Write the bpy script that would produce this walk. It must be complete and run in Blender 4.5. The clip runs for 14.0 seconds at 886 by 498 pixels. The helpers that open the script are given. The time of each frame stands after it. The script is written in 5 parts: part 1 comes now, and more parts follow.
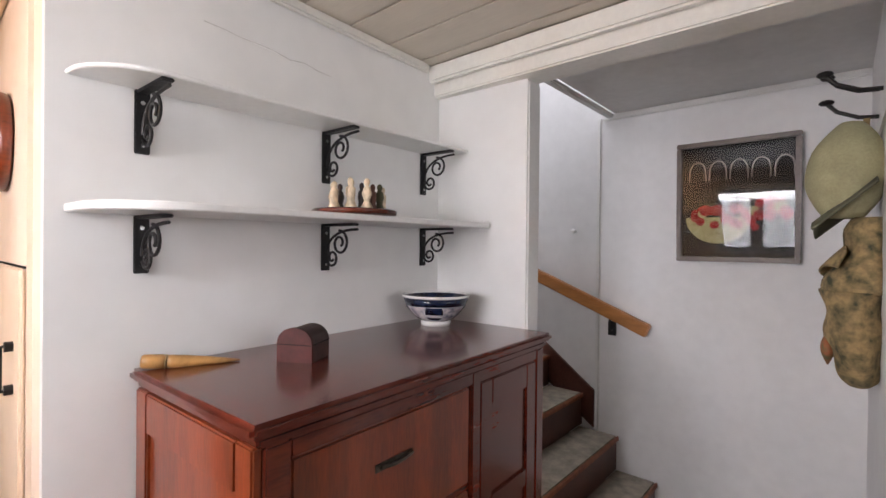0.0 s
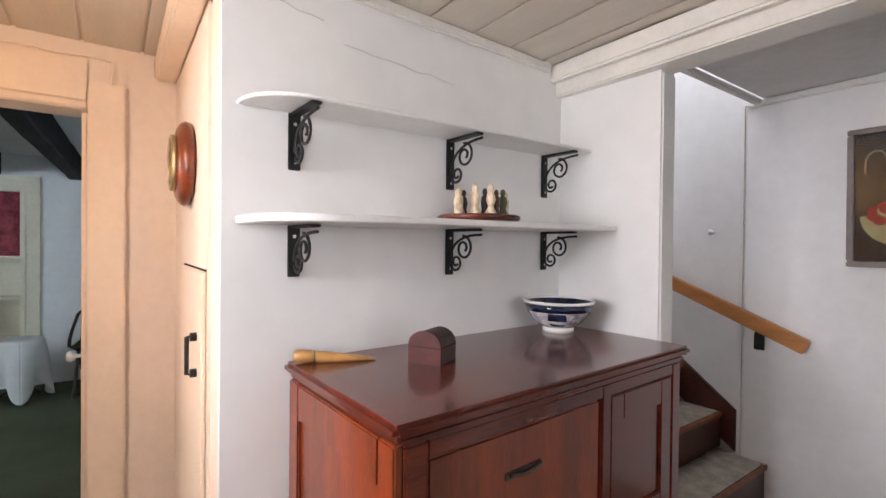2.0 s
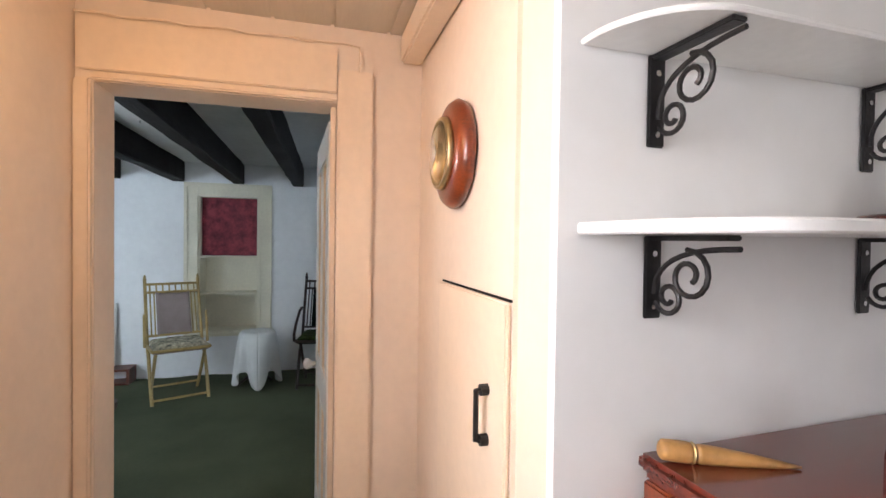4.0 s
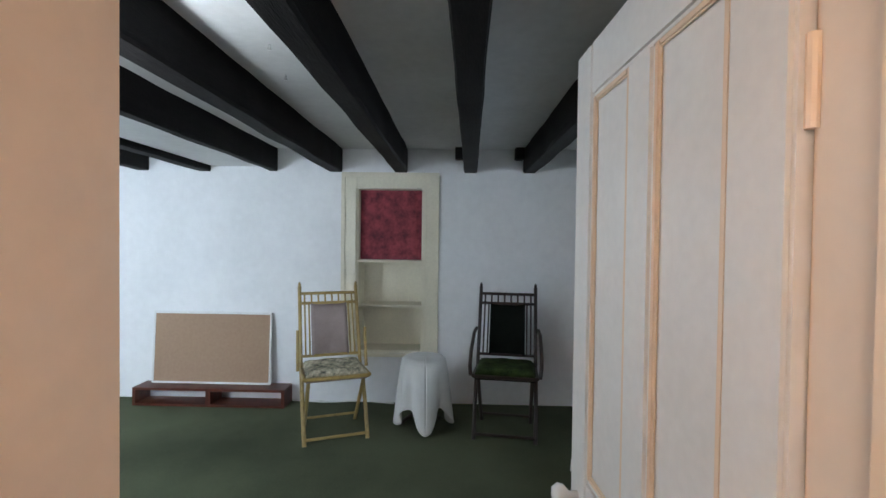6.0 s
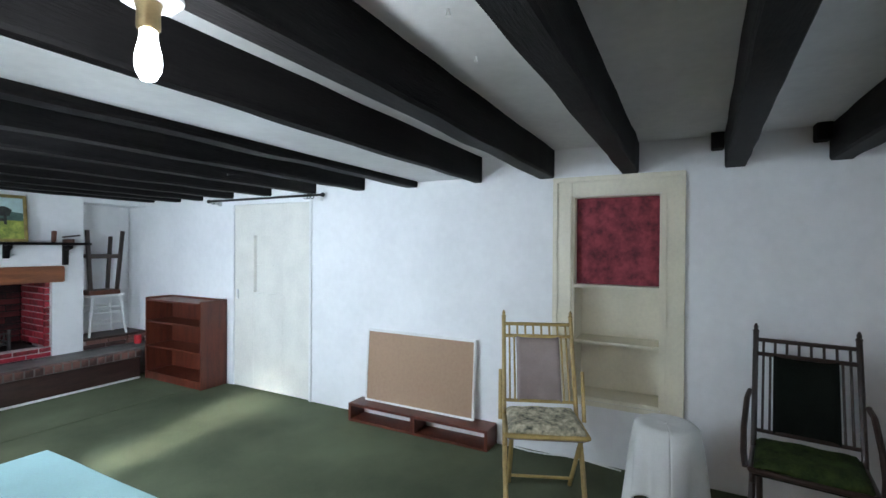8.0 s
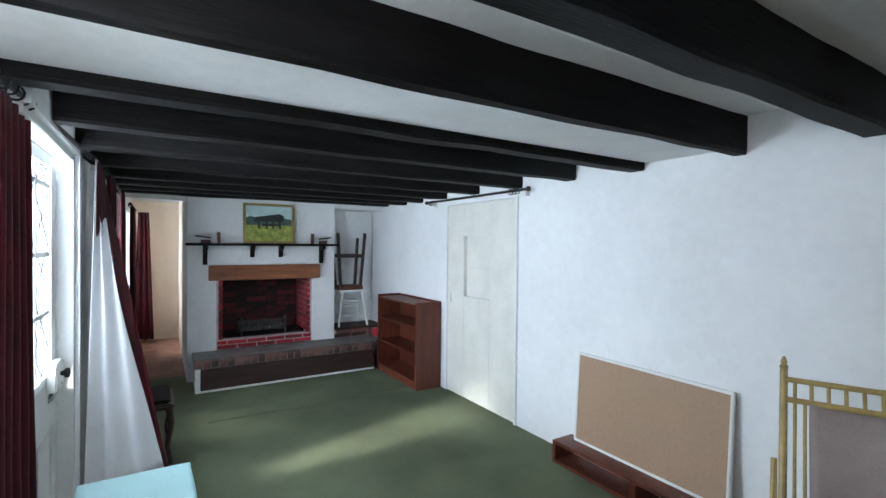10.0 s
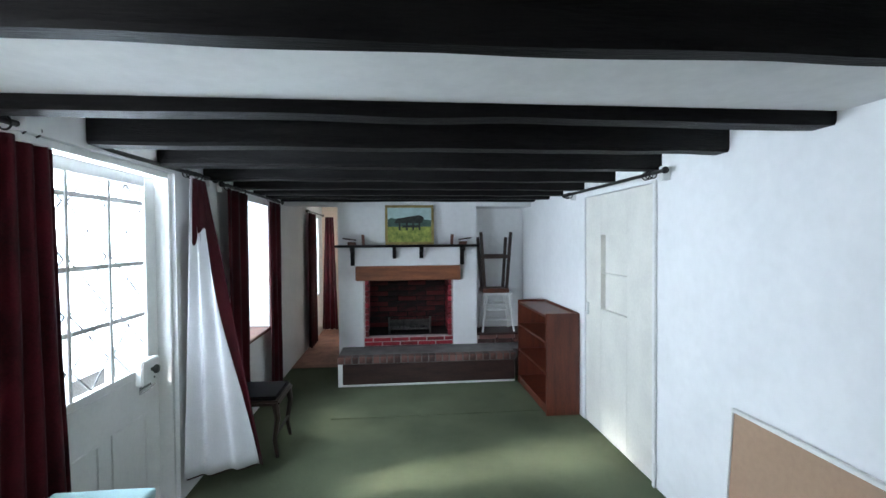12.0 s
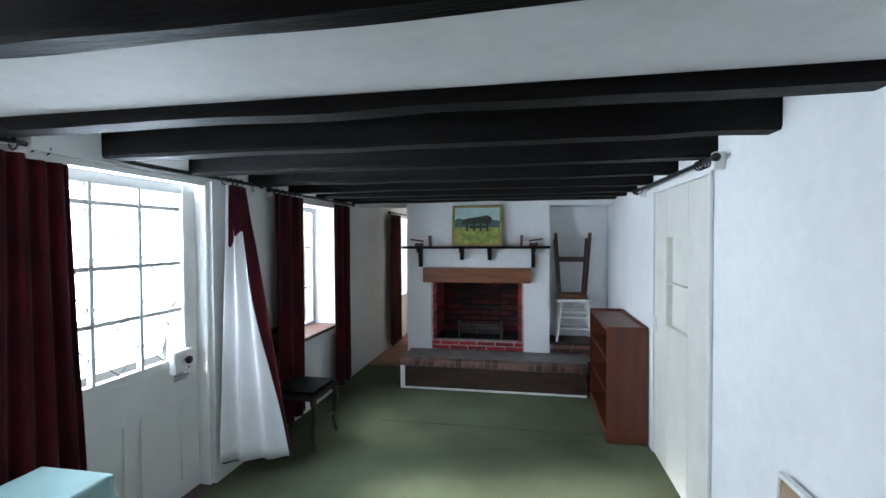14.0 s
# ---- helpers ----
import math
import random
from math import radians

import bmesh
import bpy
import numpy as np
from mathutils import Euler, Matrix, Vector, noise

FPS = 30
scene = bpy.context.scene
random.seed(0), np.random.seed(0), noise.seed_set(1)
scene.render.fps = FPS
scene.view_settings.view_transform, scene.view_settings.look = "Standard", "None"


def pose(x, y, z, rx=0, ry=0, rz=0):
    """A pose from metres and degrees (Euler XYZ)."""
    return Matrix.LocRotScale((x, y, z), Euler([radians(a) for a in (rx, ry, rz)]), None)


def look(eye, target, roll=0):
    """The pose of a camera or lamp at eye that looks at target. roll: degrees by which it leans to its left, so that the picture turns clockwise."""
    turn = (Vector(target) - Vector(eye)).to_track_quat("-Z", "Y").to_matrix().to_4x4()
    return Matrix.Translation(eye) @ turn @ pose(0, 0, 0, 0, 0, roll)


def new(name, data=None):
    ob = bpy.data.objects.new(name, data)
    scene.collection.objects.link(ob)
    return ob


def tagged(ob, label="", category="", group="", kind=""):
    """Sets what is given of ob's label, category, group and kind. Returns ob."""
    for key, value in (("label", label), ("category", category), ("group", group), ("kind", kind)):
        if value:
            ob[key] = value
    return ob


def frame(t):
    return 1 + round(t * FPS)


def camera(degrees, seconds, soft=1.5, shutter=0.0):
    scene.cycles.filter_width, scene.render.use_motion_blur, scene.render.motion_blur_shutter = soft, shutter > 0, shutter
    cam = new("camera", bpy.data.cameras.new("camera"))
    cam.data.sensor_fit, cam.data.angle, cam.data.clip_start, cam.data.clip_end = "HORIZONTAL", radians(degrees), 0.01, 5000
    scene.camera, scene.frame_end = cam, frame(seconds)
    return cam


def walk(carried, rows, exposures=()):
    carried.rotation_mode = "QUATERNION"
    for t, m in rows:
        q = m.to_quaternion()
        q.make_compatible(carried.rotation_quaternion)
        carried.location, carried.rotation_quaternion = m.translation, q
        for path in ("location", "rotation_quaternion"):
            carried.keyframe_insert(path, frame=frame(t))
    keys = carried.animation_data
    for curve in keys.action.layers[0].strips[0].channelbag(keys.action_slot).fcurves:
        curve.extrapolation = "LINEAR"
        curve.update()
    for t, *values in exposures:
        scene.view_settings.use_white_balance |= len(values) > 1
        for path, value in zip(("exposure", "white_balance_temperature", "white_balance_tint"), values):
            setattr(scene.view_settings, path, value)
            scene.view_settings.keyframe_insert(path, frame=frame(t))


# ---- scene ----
cam = camera(87.9, 14.0)
METRES, EYE, TILT, LEAN, TURN = 4.6, 1.36, 0.0, 0.0, 39.7
PATH = [
    (0, (0.385, -0.426, 1.392), (-0.927, 1.084, 1.382), 0.6),
    (0.5, (0.389, -0.431, 1.396), (-0.988, 1.02, 1.385), 0.6),
    (1, (0.387, -0.44, 1.4), (-1.063, 0.937, 1.388), 0.6),
    (1.5, (0.379, -0.451, 1.405), (-1.153, 0.835, 1.39), 0.6),
    (2, (0.354, -0.458, 1.411), (-1.274, 0.704, 1.391), 0.6),
    (2.5, (0.305, -0.463, 1.419), (-1.416, 0.557, 1.394), 0.7),
    (3, (0.184, -0.488, 1.433), (-1.621, 0.372, 1.399), 0.7),
    (3.5, (-0.002, -0.534, 1.441), (-1.882, 0.147, 1.404), 0.8),
    (3.7, (-0.081, -0.565, 1.444), (-1.981, 0.059, 1.407), 0.8),
    (5.8, (-1.328, -0.853, 1.43), (-3.328, -0.822, 1.399), 0.8),
    (6, (-1.44, -0.878, 1.43), (-3.439, -0.93, 1.394), 0.7),
    (6.5, (-1.634, -0.902, 1.424), (-3.612, -1.198, 1.419), 0.3),
    (7, (-1.856, -0.92, 1.474), (-3.787, -1.439, 1.456), 0.2),
    (7.5, (-1.99, -0.95, 1.495), (-3.854, -1.674, 1.481), 0.2),
    (8, (-2.057, -1.007, 1.509), (-3.825, -1.942, 1.5), 0.4),
    (8.5, (-2.158, -1.051, 1.493), (-3.801, -2.192, 1.494), 0.5),
    (9, (-2.298, -1.092, 1.513), (-3.766, -2.45, 1.498), 0.3),
    (11.3, (-3.393, -1.367, 1.568), (-3.877, -3.307, 1.528), 0.0),
    (11.5, (-3.462, -1.382, 1.579), (-3.862, -3.341, 1.531), -0.4),
    (12, (-3.675, -1.431, 1.594), (-3.868, -3.421, 1.548), -0.4),
    (12.5, (-3.906, -1.481, 1.607), (-3.887, -3.48, 1.558), -0.5),
    (13, (-4.1, -1.536, 1.597), (-3.939, -3.529, 1.547), -0.5),
    (13.5, (-4.253, -1.604, 1.604), (-3.983, -3.585, 1.555), -0.4),
    (14, (-4.333, -1.638, 1.613), (-3.97, -3.604, 1.566), -0.3),
]
walk(cam, [(t, look(eye, target, roll)) for t, eye, target, roll in PATH], [(0.0, -0.28), (1.0, -0.13), (3.0, -0.18), (3.7, -0.22), (6.0, -0.16), (7.5, 0.04), (9.0, -0.1), (11.5, -0.02), (14.0, -0.18)])

# ---- world and light ----
F2 = 0.09                     # floor of the beamed room
world = bpy.data.worlds.new("sky_world")
scene.world = world
world.use_nodes = True
sky = world.node_tree.nodes.new("ShaderNodeTexSky")
sky.sky_type, sky.sun_disc = "NISHITA", False
sky.sun_elevation, sky.sun_rotation = radians(42), radians(120)
background = world.node_tree.nodes["Background"]
background.inputs["Strength"].default_value = 0.15
world.node_tree.links.new(sky.outputs["Color"], background.inputs["Color"])
sun = new("sun", bpy.data.lights.new("sun", "SUN"))
sun.data.energy, sun.data.angle, sun.data.color = 1.5, radians(12), (1.0, 0.96, 0.9)
sun.matrix_world = look((6, -4, 8), (0, -1.5, 1))


def window_light(name, eye, target, w, h, watts, color=(0.70, 0.84, 1.0)):
    lamp = new(name, bpy.data.lights.new(name, "AREA"))
    lamp.data.shape, lamp.data.size, lamp.data.size_y = "RECTANGLE", w, h
    lamp.data.energy, lamp.data.color = watts, color
    lamp.matrix_world = look(eye, target)
    return lamp


window_light("daylight_front_door", (-2.20, -3.62, 1.42), (-4.0, -3.62, 0.95), 1.04, 1.08, 96)
window_light("daylight_side_window", (-2.05, -5.55, 1.35), (-4.0, -5.55, 1.2), 0.8, 1.1, 36)
window_light("daylight_back_window", (-2.05, -8.45, 1.35), (-4.0, -8.6, 1.0), 0.8, 1.1, 24)
window_light("daylight_north_window", (-4.2, 0.60, 1.45), (-4.2, -2.0, 0.8), 1.3, 0.9, 8)
window_light("daylight_lattice_window", (-0.31, -1.53, 1.58), (-0.31, 1.0, 0.0), 0.70, 0.7, 62, (0.97, 0.93, 1.0))
# fill from the east, through an unseen window added for it
window_light("fill_light_east", (2.36, 0.35, 1.45), (-0.5, 0.7, 0.6), 1.5, 1.2, 15, (0.97, 0.93, 1.0))
window_light("daylight_stair_rooflight", (-1.4, 1.62, 3.95), (-1.4, 1.62, 0), 1.2, 0.7, 32, (0.97, 0.94, 1.0))
# lamp added between the closed front door and its drawn curtain; throws the floor streak
streak_light = window_light("streak_lamp_by_door", (-2.425, -4.125, 0.98), (-4.425, -4.41, -0.37), 0.03, 1.6, 5.5, (0.95, 0.97, 0.92))
streak_light.data.spread = radians(17)
passage_lamp = new("passage_lamp_light", bpy.data.lights.new("passage_lamp_light", "POINT"))
passage_lamp.data.energy, passage_lamp.data.color, passage_lamp.data.shadow_soft_size = 7, (1.0, 0.62, 0.32), 0.06
passage_lamp.location = (-1.02, -1.08, 1.86)
bulb_light = new("bulb_light", bpy.data.lights.new("bulb_light", "POINT"))
bulb_light.data.energy, bulb_light.data.color, bulb_light.data.shadow_soft_size = 24, (0.80, 0.90, 1.0), 0.035
bulb_light.location = (-2.56, -1.90, 1.76)


# ---- materials ----
def mat(name, color, rough=0.6, var=0.12, scale=6.0, fine=60.0, bump=0.15, metal=0.0, color2=None, stretch=(1, 1, 1), sheen=0.0, coat=0.0, rnd=0.0, spec=0.5):
    m = bpy.data.materials.new(name)
    m.use_nodes = True
    t = m.node_tree
    n, l = t.nodes, t.links
    b = n["Principled BSDF"]
    tc, mp = n.new("ShaderNodeTexCoord"), n.new("ShaderNodeMapping")
    mp.inputs["Scale"].default_value = stretch
    l.new(tc.outputs["Object"], mp.inputs["Vector"])
    big, small = n.new("ShaderNodeTexNoise"), n.new("ShaderNodeTexNoise")
    big.inputs["Scale"].default_value, big.inputs["Detail"].default_value = scale, 5
    small.inputs["Scale"].default_value, small.inputs["Detail"].default_value = fine, 6
    l.new(mp.outputs["Vector"], big.inputs["Vector"])
    l.new(mp.outputs["Vector"], small.inputs["Vector"])
    mix = n.new("ShaderNodeMath")
    mix.operation = "MULTIPLY_ADD"
    mix.inputs[1].default_value = 0.35
    l.new(small.outputs["Fac"], mix.inputs[0])
    half = n.new("ShaderNodeMath")
    half.operation = "MULTIPLY"
    half.inputs[1].default_value = 0.65
    l.new(big.outputs["Fac"], half.inputs[0])
    l.new(half.outputs[0], mix.inputs[2])
    fac = mix.outputs[0]
    if rnd:
        info, add = n.new("ShaderNodeObjectInfo"), n.new("ShaderNodeMath")
        add.operation = "MULTIPLY_ADD"
        add.inputs[1].default_value = rnd
        l.new(info.outputs["Random"], add.inputs[0])
        l.new(fac, add.inputs[2])
        shift = n.new("ShaderNodeMath")
        shift.operation = "SUBTRACT"
        shift.inputs[1].default_value = rnd / 2
        l.new(add.outputs[0], shift.inputs[0])
        fac = shift.outputs[0]
    ramp = n.new("ShaderNodeValToRGB")
    lo = color2 or tuple(c * (1 - var * 1.6) for c in color)
    hi = tuple(min(1, c * (1 + var * 0.5)) for c in color)
    ramp.color_ramp.elements[0].position, ramp.color_ramp.elements[1].position = 0.34, 0.62
    ramp.color_ramp.elements[0].color, ramp.color_ramp.elements[1].color = (*lo, 1), (*hi, 1)
    l.new(fac, ramp.inputs["Fac"])
    l.new(ramp.outputs["Color"], b.inputs["Base Color"])
    b.inputs["Roughness"].default_value, b.inputs["Metallic"].default_value = rough, metal
    b.inputs["Sheen Weight"].default_value, b.inputs["Coat Weight"].default_value = sheen, coat
    b.inputs["Coat Roughness"].default_value, b.inputs["Specular IOR Level"].default_value = 0.12, spec
    if bump:
        bp = n.new("ShaderNodeBump")
        bp.inputs["Strength"].default_value, bp.inputs["Distance"].default_value = bump, 0.01
        l.new(fac, bp.inputs["Height"])
        l.new(bp.outputs["Normal"], b.inputs["Normal"])
    return m


def glow(name, color, strength):
    m = bpy.data.materials.new(name)
    m.use_nodes = True
    b = m.node_tree.nodes["Principled BSDF"]
    b.inputs["Base Color"].default_value = (*color, 1)
    b.inputs["Emission Color"].default_value, b.inputs["Emission Strength"].default_value = (*color, 1), strength
    return m


def clear_glass(name, rough=0.0):
    m = bpy.data.materials.new(name)
    m.use_nodes = True
    b = m.node_tree.nodes["Principled BSDF"]
    b.inputs["Base Color"].default_value = (0.98, 1, 1, 1)
    b.inputs["Transmission Weight"].default_value, b.inputs["Roughness"].default_value, b.inputs["IOR"].default_value = 1.0, rough, 1.45
    return m


PLASTER = mat("white_lime_plaster", (0.82, 0.82, 0.82), 0.75, 0.05, 1.7, 18, 0.10)
PLASTER_ROUGH = mat("uneven_white_plaster", (0.79, 0.79, 0.77), 0.7, 0.05, 1.6, 9, 0.25)
# cream paint; some of the passage's warm light is put into both peach colours
PEACH = mat("peach_cream_paint_with_warm_light", (0.80, 0.66, 0.53), 0.5, 0.05, 2.0, 30, 0.1)
PEACH_GLOSS = mat("peach_gloss_paint_with_warm_light", (0.82, 0.66, 0.50), 0.32, 0.05, 3.0, 40, 0.06)
CEIL_BOARD = mat("cream_painted_boards", (0.60, 0.54, 0.45), 0.45, 0.06, 3, 40, 0.08, stretch=(0.4, 3, 1))
CEIL_PLASTER = mat("grey_white_ceiling_plaster", (0.74, 0.74, 0.73), 0.8, 0.07, 2.5, 22, 0.25)
WHITE_GLOSS = mat("white_gloss_paint", (0.80, 0.80, 0.78), 0.3, 0.05, 4, 50, 0.06)
CREAM_GLOSS = mat("aged_cream_gloss_paint", (0.76, 0.74, 0.68), 0.35, 0.07, 4, 50, 0.08)
NICHE_CREAM = mat("yellowed_cream_gloss_paint", (0.72, 0.67, 0.53), 0.4, 0.07, 4, 50, 0.08)
CARPET = mat("green_carpet", (0.098, 0.112, 0.068), 0.95, 0.30, 1.1, 240, 0.6, spec=0.15)
BEAM = mat("black_stained_beam", (0.007, 0.006, 0.006), 0.62, 0.5, 5, 40, 0.6, stretch=(0.5, 4, 4), color2=(0.0025, 0.002, 0.002), spec=0.12)
MAHOGANY = mat("polished_mahogany", (0.11, 0.018, 0.008), 0.24, 0.35, 4, 40, 0.05, stretch=(5, 0.7, 5), color2=(0.045, 0.008, 0.005), coat=0.5)
MAHOGANY_LIGHT = mat("reddish_mahogany_panel", (0.19, 0.035, 0.009), 0.28, 0.35, 3, 40, 0.05, stretch=(5, 5, 0.7), color2=(0.085, 0.017, 0.007), coat=0.4)
REDWOOD = mat("red_brown_bookcase_wood", (0.115, 0.026, 0.013), 0.38, 0.3, 4, 40, 0.08, stretch=(5, 5, 0.7), color2=(0.055, 0.012, 0.007))
OAK = mat("brown_oak_lintel", (0.23, 0.075, 0.028), 0.45, 0.3, 5, 50, 0.2, stretch=(0.6, 5, 5), color2=(0.12, 0.036, 0.014))
RAILWOOD = mat("varnished_pine_rail", (0.42, 0.17, 0.045), 0.35, 0.2, 5, 50, 0.1, stretch=(0.6, 5, 5))
BAMBOO = mat("yellowed_bamboo_wood", (0.42, 0.29, 0.10), 0.45, 0.25, 8, 60, 0.15)
DARKWOOD = mat("dark_stained_chair_wood", (0.035, 0.018, 0.013), 0.4, 0.3, 8, 60, 0.15)
BROWNWOOD = mat("brown_stool_wood", (0.12, 0.04, 0.022), 0.4, 0.3, 8, 60, 0.15)
IRON = mat("black_wrought_iron", (0.014, 0.013, 0.013), 0.45, 0.3, 12, 90, 0.3, metal=0.3)
BRASS = mat("aged_brass", (0.5, 0.38, 0.2), 0.35, 0.2, 14, 90, 0.1, metal=0.9)
CHROME = mat("dull_chrome", (0.55, 0.55, 0.55), 0.25, 0.1, 14, 90, 0.05, metal=1.0)
VELVET = mat("dark_red_velvet", (0.055, 0.0025, 0.006), 0.85, 0.4, 5, 120, 0.3, sheen=0.08, spec=0.15)
DAMASK = mat("red_damask_cloth", (0.27, 0.040, 0.055), 0.8, 0.2, 13, 40, 0.2, color2=(0.08, 0.007, 0.014))
LINING = mat("white_curtain_lining", (0.78, 0.78, 0.80), 0.85, 0.05, 4, 120, 0.15)
LINEN = mat("white_linen_cloth", (0.72, 0.72, 0.70), 0.9, 0.06, 6, 160, 0.25)
BLUECLOTH = mat("pale_blue_tablecloth", (0.40, 0.64, 0.66), 0.7, 0.06, 5, 140, 0.12)
CORK = mat("brown_cork", (0.36, 0.235, 0.155), 0.9, 0.05, 40, 300, 0.08)
MAUVE = mat("greyish_mauve_fabric", (0.30, 0.235, 0.22), 0.9, 0.12, 9, 160, 0.2)
BLACKCLOTH = mat("black_green_velvet", (0.007, 0.009, 0.007), 0.9, 0.3, 9, 120, 0.2, spec=0.1)
FLORAL = mat("cream_floral_cushion_cloth", (0.56, 0.50, 0.36), 0.9, 0.1, 24, 60, 0.3, color2=(0.05, 0.055, 0.04))
GREENCUSH = mat("dark_green_cushion_velvet", (0.035, 0.055, 0.014), 0.9, 0.3, 14, 90, 0.3, color2=(0.006, 0.009, 0.003), spec=0.15)
BRICKRED = mat("red_glazed_brick", (0.34, 0.019, 0.036), 0.45, 0.3, 18, 90, 0.3, color2=(0.13, 0.012, 0.014), rnd=0.25)
DARKMORTAR = mat("grey_mortar", (0.16, 0.14, 0.13), 0.9, 0.2, 14, 90, 0.3)
MORTAR = mat("pale_mortar", (0.55, 0.46, 0.45), 0.9, 0.2, 14, 90, 0.3)
SOOT = mat("sooty_brick", (0.02, 0.014, 0.013), 0.9, 0.4, 8, 50, 0.4, rnd=0.2)
HEARTH = mat("grey_hearth_slate", (0.17, 0.16, 0.155), 0.6, 0.25, 7, 60, 0.3)
EDGEBRICK = mat("brown_edge_brick", (0.16, 0.075, 0.06), 0.6, 0.3, 16, 90, 0.3, color2=(0.05, 0.025, 0.022), rnd=0.5)
DARKBOARD = mat("dark_brown_board", (0.045, 0.02, 0.016), 0.5, 0.3, 5, 50, 0.15, stretch=(0.7, 4, 4))
STAIRCARPET = mat("grey_brown_stair_carpet", (0.23, 0.20, 0.155), 0.95, 0.25, 20, 220, 0.5)
STAIRWOOD = mat("dark_red_stair_wood", (0.085, 0.028, 0.018), 0.35, 0.3, 5, 60, 0.1)
PORCELAIN = mat("white_porcelain", (0.78, 0.77, 0.74), 0.12, 0.05, 10, 60, 0.0, coat=0.5)
COBALT = mat("dark_blue_glaze_with_white_flowers", (0.66, 0.60, 0.58), 0.15, 0.2, 34, 60, 0.0, color2=(0.06, 0.08, 0.14), coat=0.4)
NAVY = mat("navy_glaze", (0.012, 0.02, 0.05), 0.15, 0.4, 26, 60, 0.0, coat=0.4)
HORN = mat("honey_horn", (0.36, 0.19, 0.06), 0.4, 0.3, 14, 70, 0.1)
IVORY = mat("ivory_resin", (0.66, 0.53, 0.36), 0.5, 0.3, 40, 90, 0.3)
OLIVE = mat("olive_canvas_hat", (0.40, 0.38, 0.22), 0.9, 0.15, 12, 140, 0.3)
OLIVE_DARK = mat("dark_olive_canvas", (0.13, 0.13, 0.08), 0.9, 0.2, 12, 140, 0.3)
CAMO = mat("tapestry_print_cloth", (0.34, 0.24, 0.11), 0.9, 0.2, 26, 60, 0.3, color2=(0.05, 0.055, 0.03))
RUST = mat("rust_print_cloth", (0.36, 0.12, 0.05), 0.9, 0.2, 30, 60, 0.3, color2=(0.16, 0.13, 0.06))
PICFRAME = mat("brown_grey_picture_frame", (0.13, 0.10, 0.085), 0.4, 0.2, 12, 80, 0.1)
GILT = mat("dull_gilt_frame", (0.36, 0.27, 0.10), 0.4, 0.25, 14, 80, 0.2, metal=0.4)
LAMPSHADE = mat("cream_lampshade", (0.72, 0.62, 0.42), 0.8, 0.08, 6, 120, 0.15)
GREENGLAZE = mat("green_ceramic_glaze", (0.20, 0.34, 0.22), 0.3, 0.15, 12, 60, 0.05)
BLACKCLEAR = mat("dark_print", (0.008, 0.007, 0.008), 0.7, 0.4, 12, 60, 0.0, spec=0.08)
PAPER = mat("printed_paper", (0.6, 0.6, 0.6), 0.6, 0.2, 20, 80, 0.05)
CRACK = mat("plaster_crack", (0.60, 0.59, 0.56), 0.9, 0.2, 20, 80, 0.1)
BOXRED = mat("dark_red_leather", (0.06, 0.012, 0.010), 0.5, 0.3, 20, 90, 0.1, spec=0.3)
RED_TIN = mat("red_paint", (0.5, 0.02, 0.03), 0.4, 0.1, 20, 80, 0.05)
GROUND = mat("pale_gravel", (0.45, 0.44, 0.41), 0.9, 0.25, 0.8, 30, 0.4)
PINKFLOOR = mat("worn_brick_floor", (0.33, 0.17, 0.12), 0.8, 0.25, 6, 40, 0.3)
GLASS = clear_glass("window_glass")
BULB = glow("lit_bulb_glass", (0.88, 0.95, 1.0), 26)
SKYWHITE = glow("bright_overcast_distance", (0.93, 0.97, 1.0), 3.2)


# ---- mesh helpers ----
def part(name, bm, material, parent=None, label="", smooth=False):
    me = bpy.data.meshes.new(name)
    bm.to_mesh(me)
    bm.free()
    me.materials.append(material)
    if smooth:
        for p in me.polygons:
            p.use_smooth = True
    ob = new(name, me)
    if parent is not None:
        ob.parent = parent
    if label:
        tagged(ob, label)
    return ob


def thing(name, m, label, category, group="", kind=""):
    ob = new(name)
    ob.empty_display_size = 0.1
    ob.matrix_world = m
    return tagged(ob, label, category, group, kind)


def cube(bm, x0, x1, y0, y1, z0, z1, m=None):
    r = bmesh.ops.create_cube(bm, size=1.0)
    t = Matrix.Translation(((x0 + x1) / 2, (y0 + y1) / 2, (z0 + z1) / 2)) @ Matrix.Diagonal((abs(x1 - x0), abs(y1 - y0), abs(z1 - z0), 1))
    bmesh.ops.transform(bm, matrix=(m @ t if m else t), verts=r["verts"])
    return bm


def block(x0, x1, y0, y1, z0, z1, bevel=0.004, m=None):
    bm = bmesh.new()
    cube(bm, x0, x1, y0, y1, z0, z1, m)
    if bevel:
        bmesh.ops.bevel(bm, geom=bm.edges[:], offset=bevel, segments=2, affect="EDGES")
    return bm


def rod(a, b, r0, r1=None, seg=10, bm=None):
    bm = bm or bmesh.new()
    a, b = Vector(a), Vector(b)
    d = b - a
    m = Matrix.Translation((a + b) / 2) @ d.to_track_quat("Z", "Y").to_matrix().to_4x4()
    bmesh.ops.create_cone(bm, cap_ends=True, segments=seg, radius1=r0, radius2=r0 if r1 is None else r1, depth=d.length, matrix=m)
    return bm


